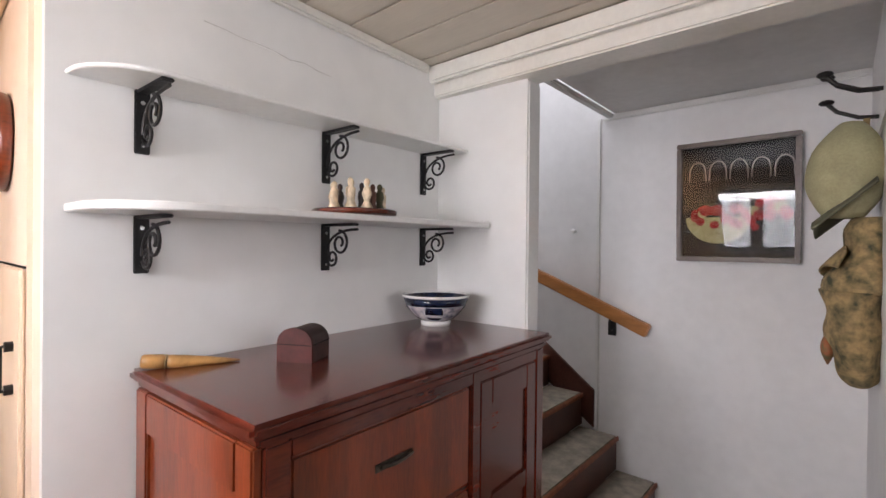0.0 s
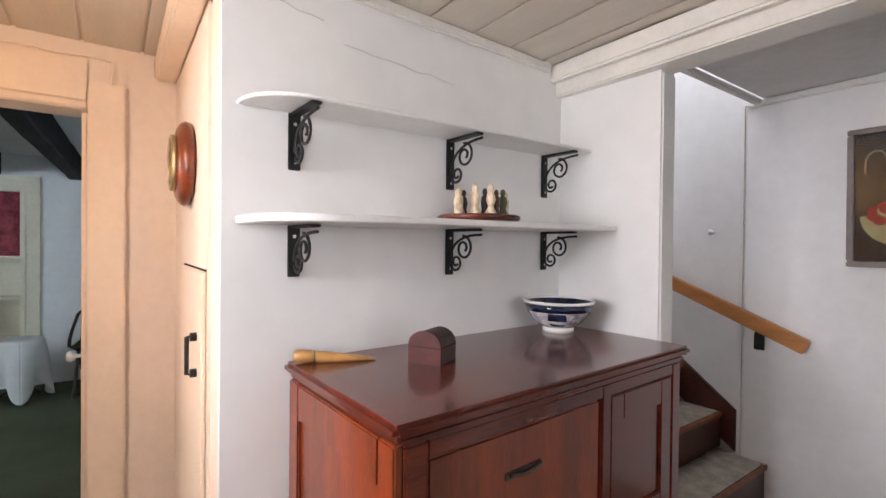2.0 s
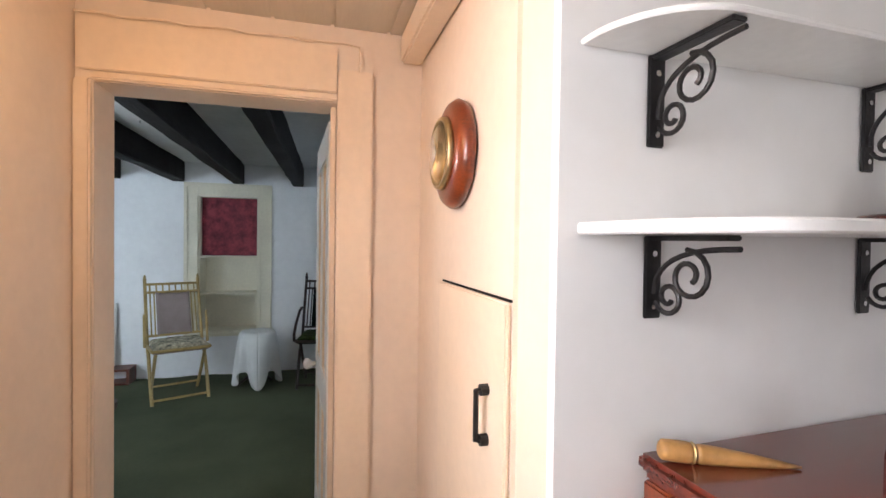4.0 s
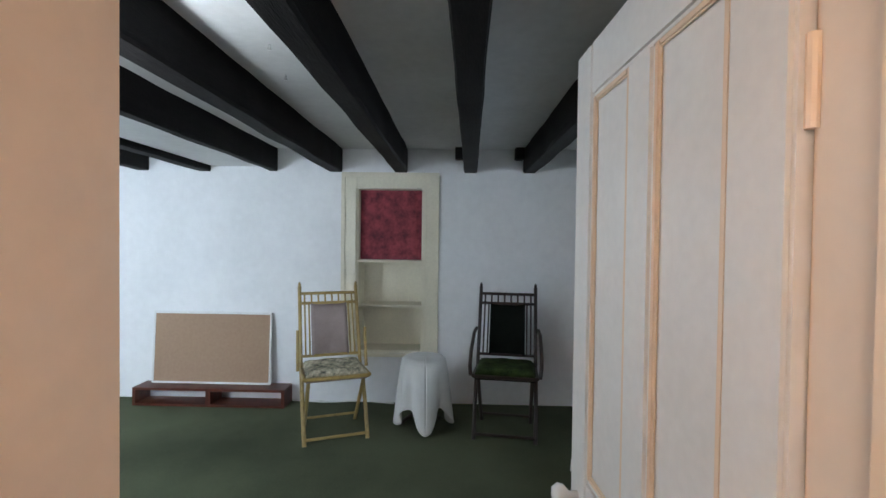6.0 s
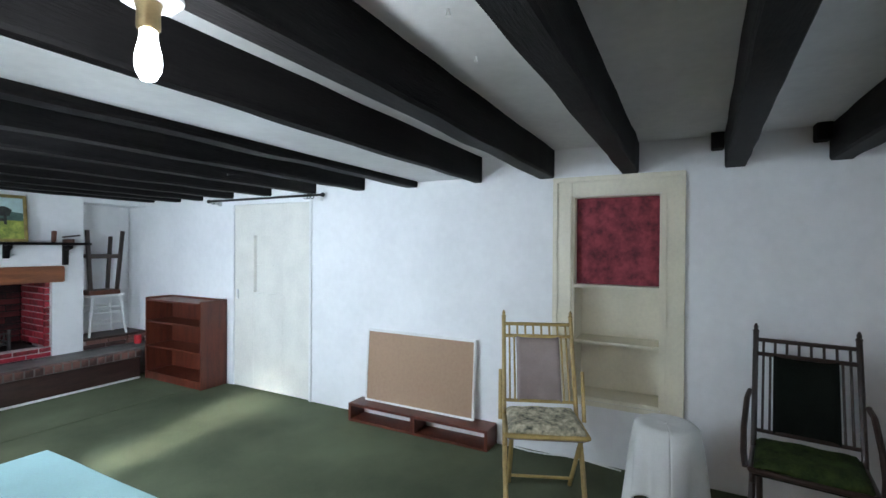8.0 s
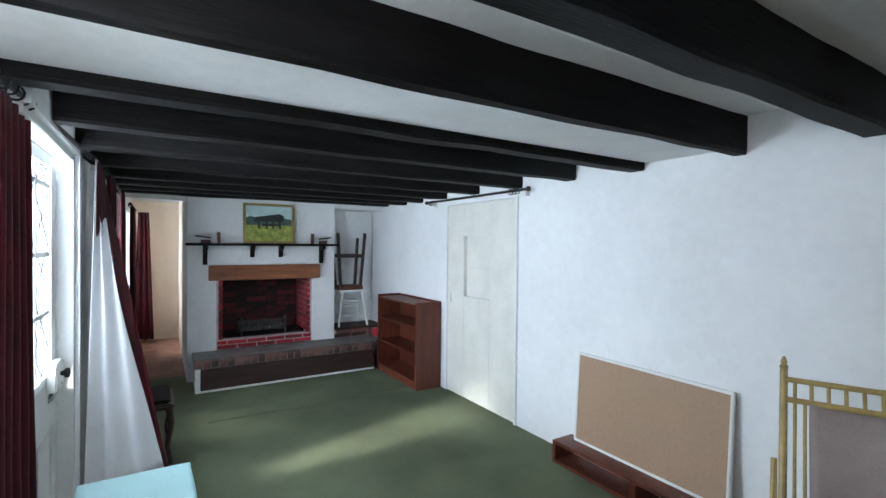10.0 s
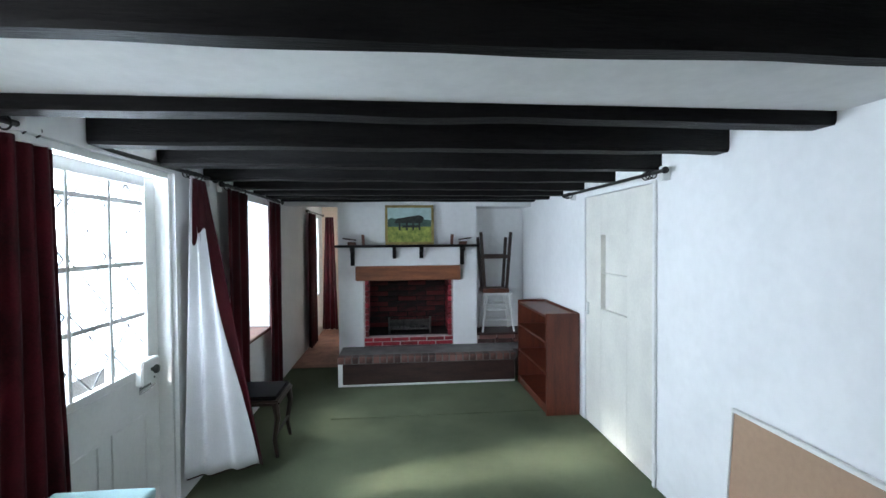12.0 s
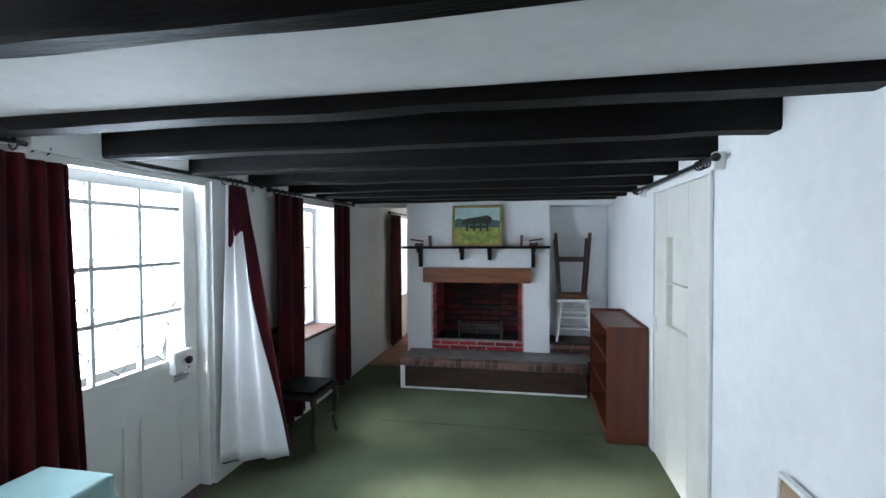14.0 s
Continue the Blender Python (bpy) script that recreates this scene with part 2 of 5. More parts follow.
def lathe(profile, seg=28, m=None, caps=True):
    bm = bmesh.new()
    rings = []
    for r, z in profile:
        rings.append([bm.verts.new((r * math.cos(2 * math.pi * i / seg), r * math.sin(2 * math.pi * i / seg), z)) for i in range(seg)])
    for p, q in zip(rings, rings[1:]):
        for i in range(seg):
            bm.faces.new((p[i], p[(i + 1) % seg], q[(i + 1) % seg], q[i]))
    if caps:
        bm.faces.new(rings[0][::-1])
        bm.faces.new(rings[-1])
    bmesh.ops.remove_doubles(bm, verts=bm.verts[:], dist=1e-6)
    bmesh.ops.recalc_face_normals(bm, faces=bm.faces[:])
    if m:
        bmesh.ops.transform(bm, matrix=m, verts=bm.verts[:])
    return bm


def tube(points, r, seg=8, bm=None):
    bm = bm or bmesh.new()
    pts = [Vector(p) for p in points]
    rings = []
    for i, p in enumerate(pts):
        d = (pts[min(i + 1, len(pts) - 1)] - pts[max(i - 1, 0)]).normalized()
        q = d.to_track_quat("Z", "Y")
        rad = r(i / (len(pts) - 1)) if callable(r) else r
        rings.append([bm.verts.new(p + q @ Vector((rad * math.cos(2 * math.pi * k / seg), rad * math.sin(2 * math.pi * k / seg), 0))) for k in range(seg)])
    for a, b in zip(rings, rings[1:]):
        off = min(range(seg), key=lambda s: sum((a[k].co - b[(k + s) % seg].co).length for k in range(seg)))
        for k in range(seg):
            bm.faces.new((a[k], a[(k + 1) % seg], b[(k + 1 + off) % seg], b[(k + off) % seg]))
    bm.faces.new(rings[0][::-1])
    bm.faces.new(rings[-1])
    bmesh.ops.recalc_face_normals(bm, faces=bm.faces[:])
    return bm


def sheet(fn, nu, nv, thick=0.006):
    """A cloth-like surface fn(u, v) with thickness."""
    bm = bmesh.new()
    g = [[bm.verts.new(fn(i / nu, j / nv)) for j in range(nv + 1)] for i in range(nu + 1)]
    for i in range(nu):
        for j in range(nv):
            bm.faces.new((g[i][j], g[i + 1][j], g[i + 1][j + 1], g[i][j + 1]))
    bm.normal_update()
    if thick:
        for f in bm.faces:
            f.normal_update()
        back = [[bm.verts.new(v.co - v.normal * thick) for v in row] for row in g]
        for i in range(nu):
            for j in range(nv):
                bm.faces.new((back[i][j], back[i][j + 1], back[i + 1][j + 1], back[i + 1][j]))
        for i in range(nu):
            bm.faces.new((g[i][0], back[i][0], back[i + 1][0], g[i + 1][0]))
            bm.faces.new((g[i][nv], g[i + 1][nv], back[i + 1][nv], back[i][nv]))
        for j in range(nv):
            bm.faces.new((g[0][j], g[0][j + 1], back[0][j + 1], back[0][j]))
            bm.faces.new((g[nu][j], back[nu][j], back[nu][j + 1], g[nu][j + 1]))
    return bm


def prism(outline, depth, m=None):
    """An outline in x, z pushed along y."""
    bm = bmesh.new()
    a = [bm.verts.new((x, 0, z)) for x, z in outline]
    b = [bm.verts.new((x, depth, z)) for x, z in outline]
    bm.faces.new(a)
    bm.faces.new(b[::-1])
    n = len(a)
    for i in range(n):
        bm.faces.new((a[i], b[i], b[(i + 1) % n], a[(i + 1) % n]))
    bmesh.ops.recalc_face_normals(bm, faces=bm.faces[:])
    if m:
        bmesh.ops.transform(bm, matrix=m, verts=bm.verts[:])
    return bm


def wall(name, axis, near, far, a0, a1, z0, z1, material, label, openings=(), m=None):
    """A wall with thickness between near and far across axis, with openings (a0, a1, z0, z1) through it."""
    bm = bmesh.new()
    cuts = sorted({a0, a1, *[v for o in openings for v in o[:2]]})
    for p, q in zip(cuts, cuts[1:]):
        spans, z = [], z0
        for o in sorted((o for o in openings if o[0] <= p and o[1] >= q), key=lambda o: o[2]):
            if o[2] > z:
                spans.append((z, o[2]))
            z = o[3]
        if z < z1:
            spans.append((z, z1))
        for s, e in spans:
            if axis == "x":
                cube(bm, min(near, far), max(near, far), p, q, s, e, m)
            else:
                cube(bm, p, q, min(near, far), max(near, far), s, e, m)
    bmesh.ops.remove_doubles(bm, verts=bm.verts[:], dist=1e-5)
    return tagged(part(name, bm, material), label, "wall", kind="structure")


# ---- structure: the beamed room ----
wall("wall_west", "x", -5.2, -5.62, -9.2, 0.9, -0.1, 2.3, PLASTER, "uneven white plastered wall with a shelved recess",
     [(-1.68, -1.14, 0.50, 1.85), (-5.08, -4.04, 0.0, 1.92)])
wall("wall_north", "y", 0.12, 0.52, -5.2, -1.6, -0.1, 2.3, PLASTER, "white plastered wall with a deep window",
     [(-4.98, -3.40, 0.94, 1.92)])
wall("wall_passage_door", "x", -1.745, -1.885, -1.255, 0.12, -0.1, 2.3, PEACH, "peach cream wall with a doorway", [(-1.209, -0.54, 0.0, 1.88)])
wall("wall_inner_east", "x", -1.745, -1.885, -2.72, -1.255, -0.1, 2.3, PLASTER, "white plastered wall behind the table")
wall("wall_east_return", "y", -2.72, -2.86, -2.32, -1.745, -0.1, 2.3, PLASTER, "short white return wall")
wall("wall_front_pier", "x", -2.33, -2.08, -3.1265, -2.86, -0.1, 2.3, PLASTER, "thick white wall pier beside the front door")
wall("wall_front", "x", -2.42, -2.08, -9.2, -3.127, -0.1, 2.3, PLASTER, "thick white outer wall with a door and windows",
     [(-4.17, -3.127, 0.0, 1.97), (-6.03, -5.20, 0.74, 1.92), (-8.85, -8.05, 0.74, 1.92)])
wall("wall_far", "y", -9.2, -9.4, -5.2, -2.08, -0.1, 2.3, PEACH, "beige wall of the space past the chimney")
wall("wall_alcove_back", "y", -6.98, -7.1, -5.2, -4.56, -0.1, 2.3, PLASTER, "white back of the alcove beside the chimney")
wall("wall_alcove_head", "y", -6.62, -6.975, -5.2, -4.562, 1.955, 2.3, PLASTER, "white head of the alcove")
wall("wall_back_space", "x", -3.013, -3.2, -9.2, -7.65, -0.1, 2.3, PEACH, "beige wall behind the chimney")
wall("wall_opening_head", "y", -6.64, -6.80, -3.008, -2.422, 1.965, 2.3, PLASTER, "white head over the passage beside the chimney")
tagged(part("floor_beamed_room", block(-5.6, -1.885, -6.9, 0.5, -0.1, F2, 0), CARPET), "worn dark green fitted carpet", "floor", kind="structure")
tagged(part("floor_threshold", block(-1.885, -1.73, -1.21, -0.54, -0.1, F2 - 0.003, 0.005), OAK), "worn wooden door threshold", "floor", kind="structure")
tagged(part("floor_back_space", block(-5.2, -2.08, -9.3, -6.9, -0.1, F2 + 0.002, 0), PINKFLOOR), "worn brick-coloured floor past the chimney", "floor", kind="structure")
tagged(part("trim_carpet_seam", block(-4.9, -3.1, -5.312, -5.304, F2, F2 + 0.004, 0), CARPET), "carpet seam before the hearth", "carpet seam", kind="structure")
for name, y0, y1, z in (("ceiling_north", -2.36, 0.5, 2.175), ("ceiling_lowered", -2.885, -2.36, 2.024), ("ceiling_south", -9.2, -2.885, 2.125)):
    tagged(part(name, block(-5.6, -1.75, y0, y1, z, 2.32, 0), CEIL_PLASTER), "greyish white plaster ceiling between beams", "ceiling", kind="structure")


def ceiling_beam(y_edge, z0, depth, width=0.105, block_end=False, x1=-1.89, turn=0.0):
    b = thing("ceiling_beam", pose(-5.2, y_edge - width / 2, z0, 0, 0, turn), "rough black-stained timber ceiling beam", "beam", "ceiling beams")
    bm = bmesh.new()
    n = 44
    rows = []
    for i in range(n + 1):
        x = (x1 + 5.2) * i / n
        w, d = width / 2 + 0.008 * noise.noise((x * 2.3, y_edge * 7, 0)), 0.008 * noise.noise((x * 2.7, y_edge * 5, 3))
        rows.append([bm.verts.new((x, sy * w + 0.004 * noise.noise((x * 5, y_edge + sy, 9)), zz)) for sy, zz in ((-0.86, d), (0.86, d), (1, 0.014 + d), (1, depth), (-1, depth), (-1, 0.014 + d))])
    for p, q in zip(rows, rows[1:]):
        for k in range(6):
            bm.faces.new((p[k], p[(k + 1) % 6], q[(k + 1) % 6], q[k]))
    bm.faces.new(rows[0][::-1])
    bm.faces.new(rows[-1])
    bmesh.ops.recalc_face_normals(bm, faces=bm.faces[:])
    part("timber", bm, BEAM, b)
    if block_end:
        part("end_block", block(0.0, 0.10, -0.125, -0.058, 0.10, depth, 0.005), BEAM, b)
    return b


for y_edge in (-0.227, -0.705, -1.273, -1.811, -2.347, -2.901, -3.424, -3.971, -4.542, -5.081, -5.569, -5.95, -6.45):
    top = 2.18 if y_edge > -2.36 else 2.13
    ceiling_beam(y_edge, 1.985 if y_edge > -6 else 2.0, top - 1.985, 0.062 if y_edge == -2.347 else 0.105, y_edge > -1.0, -1.89 if y_edge > -2.95 else -2.425, -2.0 if y_edge == -0.705 else 0.0)

# ---- structure: the entrance room ----
A = pose(-0.855, 0, 0, 0, 0, 2.5)      # along the shelf wall: x out of it, y along it
wall("wall_shelf", "x", 0.0, -0.02, -0.254, 1.02, 0, 2.3, PLASTER_ROUGH, "uneven white plastered wall behind the shelves", m=A)
wall("wall_stair_end", "y", 1.02, 1.11, -0.12, 0.414, 0, 2.3, PLASTER_ROUGH, "white plastered stub wall beside the stairs", m=A)
wall("wall_clock", "y", -0.262, -0.14, -1.745, -0.982, 0, 2.3, PEACH, "peach cream panelled wall with a cupboard")
part_wall = wall("wall_clock_corner", "y", -0.240, -0.14, -0.982, -0.866, 0, 2.3, PEACH, "rounded peach cream wall corner")
part_wall.location.y = -0.012
wall("wall_south", "y", -1.255, -1.45, -1.745, 2.2, 0, 2.3, PEACH, "cream wall with a lattice window", [(-0.68, 0.06, 1.22, 1.92)])
# the opening here is added for the east fill light
wall("wall_east", "x", 2.2, 2.4, -1.45, 2.25, 0, 2.3, PLASTER, "white wall with an added unseen window", [(-0.35, 1.05, 0.9, 2.0)])
wall("wall_picture", "y", 2.10, 2.25, -0.635, 2.2, 0, 2.3, PLASTER, "white plastered wall with a picture")
wall("wall_coat_hooks", "x", 0.47, 0.60, 0.95, 2.10, 0, 2.3, PLASTER, "white wall end with coat hooks")
wall("wall_stairwell_side", "y", 2.135, 2.25, -2.6, -0.637, 0, 4.0, PLASTER, "white stairwell wall")
wall("wall_stairwell_end", "x", -2.6, -2.75, 0.52, 2.25, 0, 4.0, PLASTER, "white end wall of the stairwell")
wall("wall_stairwell_inner", "y", 1.00, 1.10, -2.6, -1.03, 0, 4.0, PLASTER, "white inner stairwell wall")
wall("wall_stairwell_upper", "y", 1.02, 1.10, -1.03, -0.48, 2.31, 4.0, PLASTER, "white upper stairwell wall")
wall("wall_stairwell_front", "x", -0.56, -0.46, 1.115, 2.10, 2.31, 4.0, PLASTER, "white upper stairwell wall")
tagged(part("floor_entrance", block(-1.73, 2.3, -1.4, 2.2, -0.1, 0.0, 0), STAIRCARPET), "grey brown carpet", "floor", kind="structure")

# boarded ceiling in front of the beam: long boards in one mesh
bm = bmesh.new()
y = -1.45
while y < 0.93:
    cube(bm, -1.75, 2.3, y, min(y + 0.168, 0.94), 2.125, 2.16)
    cube(bm, -1.75, 2.3, y + 0.168, min(y + 0.18, 0.94), 2.131, 2.16)
    y += 0.18
tagged(part("ceiling_boards", bm, CEIL_BOARD), "cream painted boarded ceiling", "ceiling", kind="structure")
tagged(part("ceiling_stairs_side", block(-0.56, 2.3, 1.06, 2.12, 2.13, 2.31, 0), CEIL_PLASTER), "grey white plaster ceiling by the stairs", "ceiling", kind="structure")
tagged(part("ceiling_above", block(-1.8, 2.4, -1.45, 1.06, 2.3, 2.36, 0), CEIL_PLASTER), "floor above", "ceiling", kind="structure")
tagged(part("ceiling_passage_top", block(-2.6, -1.745, 0.12, 1.0, 2.3, 2.36, 0), CEIL_PLASTER), "floor above", "ceiling", kind="structure")
beam = thing("painted_beam", pose(-0.97, 0.985, 2.03, 0, 0, 0.2), "cream painted ceiling beam with a moulded edge", "beam")
part("timber", block(0, 3.1, 0.0, 0.13, -0.022, 0.098, 0.006), CREAM_GLOSS, beam)
part("moulding", block(0, 3.1, -0.035, -0.001, 0.030, 0.098, 0.008), CREAM_GLOSS, beam)
part("bolt_hole", rod((0.035, -0.037, 0.07), (0.035, -0.030, 0.07), 0.007), BLACKCLEAR, beam)
tagged(part("trim_cornice_shelf_wall", block(0.002, 0.024, -0.2, 0.93, 2.09, 2.124, 0.006, A), CREAM_GLOSS), "cream cornice strip along the shelf wall", "cornice", kind="structure")
tagged(part("trim_cornice_picture_wall", block(-0.63, 0.468, 2.075, 2.098, 2.098, 2.128, 0.006), WHITE_GLOSS), "white cornice strip over the picture wall", "cornice", kind="structure")
tagged(part("trim_stair_head", block(-0.60, -0.562, 1.115, 2.072, 2.105, 2.128, 0.006), CEIL_PLASTER), "white painted trim at the stair head", "trim", kind="structure")
tagged(part("trim_wall_edge", block(-0.665, -0.637, 2.096, 2.133, 0.30, 2.12, 0.008), WHITE_GLOSS), "white painted corner bead by the stairs", "trim", kind="structure")
tagged(part("trim_stub_wall_bead", block(0.4145, 0.421, 1.023, 1.107, 0, 2.0, 0.003, A), WHITE_GLOSS), "white edge bead of the stub wall", "trim", kind="structure")
tagged(part("trim_clock_wall_beam", block(-1.74, -0.83, -0.335, -0.264, 2.03, 2.123, 0.008), PEACH_GLOSS), "cream boxed beam along the passage ceiling", "trim", kind="structure")
# door casing on the passage side
tagged(part("trim_door_casing_hinge", block(-1.743, -1.722, -0.538, -0.425, 0, 1.985, 0.006), PEACH_GLOSS), "peach cream door casing", "door casing", kind="structure")
tagged(part("trim_door_casing_latch", block(-1.743, -1.722, -1.253, -1.211, 0, 1.885, 0.006), PEACH_GLOSS), "peach cream door casing", "door casing", kind="structure")
tagged(part("trim_door_casing_head", block(-1.743, -1.724, -1.211, -0.54, 1.882, 1.905, 0.005), PEACH_GLOSS), "peach cream casing over the doorway", "door casing", kind="structure")
tagged(part("trim_door_header_board", block(-1.743, -1.732, -1.25, -0.54, 1.91, 2.06, 0.004), PEACH_GLOSS), "peach cream header board over the doorway", "trim", kind="structure")
tagged(part("trim_door_stop", block(-1.80, -1.775, -0.558, -0.541, F2, 1.878, 0.003), PEACH_GLOSS), "peach cream door stop", "trim", kind="structure")
wire = tagged(part("surface_cable", tube([(-1.728, -1.25 + 0.78 * i / 14, 2.066 + 0.004 * math.sin(i * 2.1)) for i in range(15)] + [(-1.728, -0.47, 2.0), (-1.726, -0.47, 1.9)], 0.0035, 6), PEACH_GLOSS), "cream painted cable run along the ceiling line", "cable")


def crack(pts):
    return tagged(part("plaster_crack", tube([A @ Vector(p) for p in pts], 0.0013, 5), CRACK), "fine wandering crack in the plaster", "crack", kind="structure")


crack([(0.001, -0.14 + 0.035 * i, 2.03 - 0.004 * i + 0.008 * noise.noise((i * 0.7, 0, 0))) for i in range(5)])
crack([(0.001, 0.06 + 0.05 * i, 1.965 - 0.003 * i + 0.01 * noise.noise((i * 0.9, 4, 0))) for i in range(9)])


# ---- stairs ----
stairs = thing("staircase", pose(0, 0, 0), "carpeted winding cottage staircase with dark wooden risers", "stairs")
for i in range(5):
    z, x = 0.185 * (i + 1), (-0.33, -0.53)[i] if i < 2 else -0.53 - 0.215 * (i - 1)
    y1 = 2.095 if i < 2 else 2.130
    x = x if x > -0.6 else x
    part("riser", block(x - 0.022, x - 0.004, 1.115, y1, z - 0.185, z - 0.02, 0.002), STAIRWOOD, stairs)
    back = x - (0.20 if i == 0 else 0.215) - 0.01
    part("tread", block(back, x, 1.115, y1, z - 0.022, z, 0.008), STAIRCARPET, stairs)
    if i < 4:
        part("nosing", block(x - 0.002, x + 0.010, 1.117, y1 - 0.002, z - 0.024, z + 0.002, 0.004), OAK, stairs)
part("skirting", prism([(-0.675, 0.37), (-0.675, 0.58), (-1.3, 1.05), (-1.3, 0.83)], 0.018, pose(0, 2.114, 0)), STAIRWOOD, stairs)
tagged(part("stair_filling", prism([(-0.58, 0.0), (-0.58, 0.15), (-1.2, 0.66), (-1.2, 0.9), (-2.59, 0.9), (-2.59, 0)], 0.95, pose(0, 1.118, 0)), STAIRWOOD), "closed underside of the stairs", "stairs", kind="structure")
rail = thing("handrail", pose(-0.365, 2.06, 0.965), "varnished pine handrail on a black iron bracket", "handrail")
slope = math.atan2(0.25, 0.62)
part("rail", block(-1.9, 0, -0.022, 0.022, -0.034, 0.034, 0.006, pose(0, 0, 0, 0, math.degrees(slope), 0)), RAILWOOD, rail)
part("bracket", tube([(-0.20, 0.05, -0.02), (-0.20, 0.0, -0.02), (-0.20, 0.0, 0.05)], 0.007), IRON, rail)
part("bracket_plate", block(-0.222, -0.178, 0.026, 0.036, -0.05, 0.03, 0.003), IRON, rail)
knob = thing("wall_hook", pose(-0.80, 2.13, 1.49), "small white wall hook in the stairwell", "hook")
part("peg", rod((0, 0.004, 0), (0, -0.03, 0.0), 0.006), WHITE_GLOSS, knob)
part("knob", lathe([(0.003, -0.012), (0.013, -0.006), (0.015, 0.0), (0.011, 0.008), (0.003, 0.012)], 12, pose(0, -0.035, 0, 90)), WHITE_GLOSS, knob)

# ---- mahogany cabinet ----
GRIPMETAL = mat("dull_dark_brass", (0.10, 0.08, 0.06), 0.4, 0.3, 20, 90, 0.1, metal=0.6)
cab = thing("sideboard_cabinet", A @ pose(0.004, -0.10, 0), "polished dark mahogany cabinet with a drawer and panelled sides", "cabinet")
part("body", block(0.0, 0.505, 0.03, 1.052, 0.06, 1.07, 0.004), MAHOGANY, cab)
part("plinth", block(0.01, 0.515, 0.02, 1.056, 0.0, 0.07, 0.005), MAHOGANY, cab)
bm = block(-0.002, 0.540, -0.003, 1.074, 1.078, 1.105, 0.009)
part("top", bm, MAHOGANY, cab, "polished dark mahogany top")
part("top_moulding", block(0.0, 0.525, 0.015, 1.062, 1.058, 1.0775, 0.006), MAHOGANY, cab)
for u0, u1, z0, z1 in ((0.0, 0.06, 0.06, 1.058), (0.455, 0.512, 0.06, 1.058), (0.06, 0.455, 0.965, 1.056), (0.06, 0.455, 0.06, 0.15), (0.06, 0.455, 0.50, 0.56)):
    part("side_frame", block(u0, u1, 0.012, 0.031, z0, z1, 0.004), MAHOGANY_LIGHT, cab)
for z0, z1 in ((0.15, 0.50), (0.56, 0.965)):
    part("side_panel", block(0.056, 0.459, 0.022, 0.033, z0 - 0.004, z1 + 0.004, 0.001), MAHOGANY_LIGHT, cab)
for v0, v1 in ((0.031, 0.082), (0.632, 0.672), (1.002, 1.050)):
    part("front_post", block(0.504, 0.519, v0, v1, 0.07, 1.056, 0.004), MAHOGANY, cab)
part("front_rail", block(0.504, 0.5175, 0.082, 1.002, 1.022, 1.056, 0.003), MAHOGANY, cab)
for k, (z0, z1) in enumerate(((0.76, 1.018), (0.46, 0.74), (0.10, 0.44))):
    d = part("drawer", block(0.500, 0.512, 0.086, 0.628, z0, z1, 0.005), MAHOGANY_LIGHT, cab)
    zh = (z0 + z1) / 2 + 0.035
    hp = part("handle_plate", block(0.511, 0.515, 0.285, 0.400, zh - 0.009, zh + 0.009, 0.0015), GRIPMETAL, d, "dull dark drop handle plate")
    part("drop_bar", tube([(0.519, 0.295 + 0.1 * i / 8, zh + 0.004 - 0.008 * math.sin(math.pi * i / 8)) for i in range(9)], 0.0045, 8), GRIPMETAL, hp)
door = part("door", block(0.500, 0.508, 0.676, 0.998, 0.10, 1.018, 0.003), MAHOGANY, cab)
for v0, v1, z0, z1 in ((0.676, 0.736, 0.10, 1.018), (0.940, 0.998, 0.10, 1.018), (0.736, 0.940, 0.945, 1.018), (0.736, 0.940, 0.10, 0.19), (0.736, 0.940, 0.63, 0.685)):
    part("door_frame", block(0.508, 0.5165, v0, v1, z0, z1, 0.003), MAHOGANY, door)

# ---- things on the cabinet ----
bowl = thing("porcelain_bowl", pose(-0.745, 0.838, 1.105) @ Matrix.Diagonal((1.08, 1.08, 0.86, 1)), "blue and white patterned porcelain bowl on a foot", "bowl")
part("foot", lathe([(0.050, 0.0), (0.052, 0.012), (0.050, 0.020), (0.02, 0.021)]), PORCELAIN, bowl, smooth=True)
part("body", lathe([(0.03, 0.018), (0.052, 0.022), (0.078, 0.045), (0.098, 0.080), (0.112, 0.124), (0.108, 0.124), (0.094, 0.082), (0.07, 0.048), (0.02, 0.030)], 48), COBALT, bowl, "navy and white flower painted bowl", True)
part("band", lathe([(0.1010, 0.088), (0.1030, 0.088), (0.1128, 0.1215), (0.1105, 0.1215), (0.1010, 0.088)], 48, None, False), NAVY, bowl, "navy band", True)
part("inner_glaze", lathe([(0.1070, 0.1235), (0.1060, 0.1215), (0.0925, 0.082), (0.0685, 0.0495), (0.02, 0.0325), (0.0005, 0.032)], 48, None, False), NAVY, bowl, "navy glazed inside", True)
part("rim", lathe([(0.108, 0.120), (0.1135, 0.120), (0.117, 0.131), (0.1135, 0.132), (0.108, 0.120)], 48, None, False), PORCELAIN, bowl, smooth=True)
for k in range(4):
    a0 = radians(-52 + 90 * k)

    def panel(u, v):
        r, z = 0.0565 + (0.1005 - 0.0565) * v, 0.027 + (0.084 - 0.027) * v ** 1.25
        a = a0 + radians(20) * (2 * u - 1) * (0.75 + 0.25 * math.sin(math.pi * v))
        return ((r + 0.0025) * math.cos(a), (r + 0.0025) * math.sin(a), z)
    part("painted_panel", sheet(panel, 8, 8, 0.002), NAVY, bowl, "navy painted panel", True)
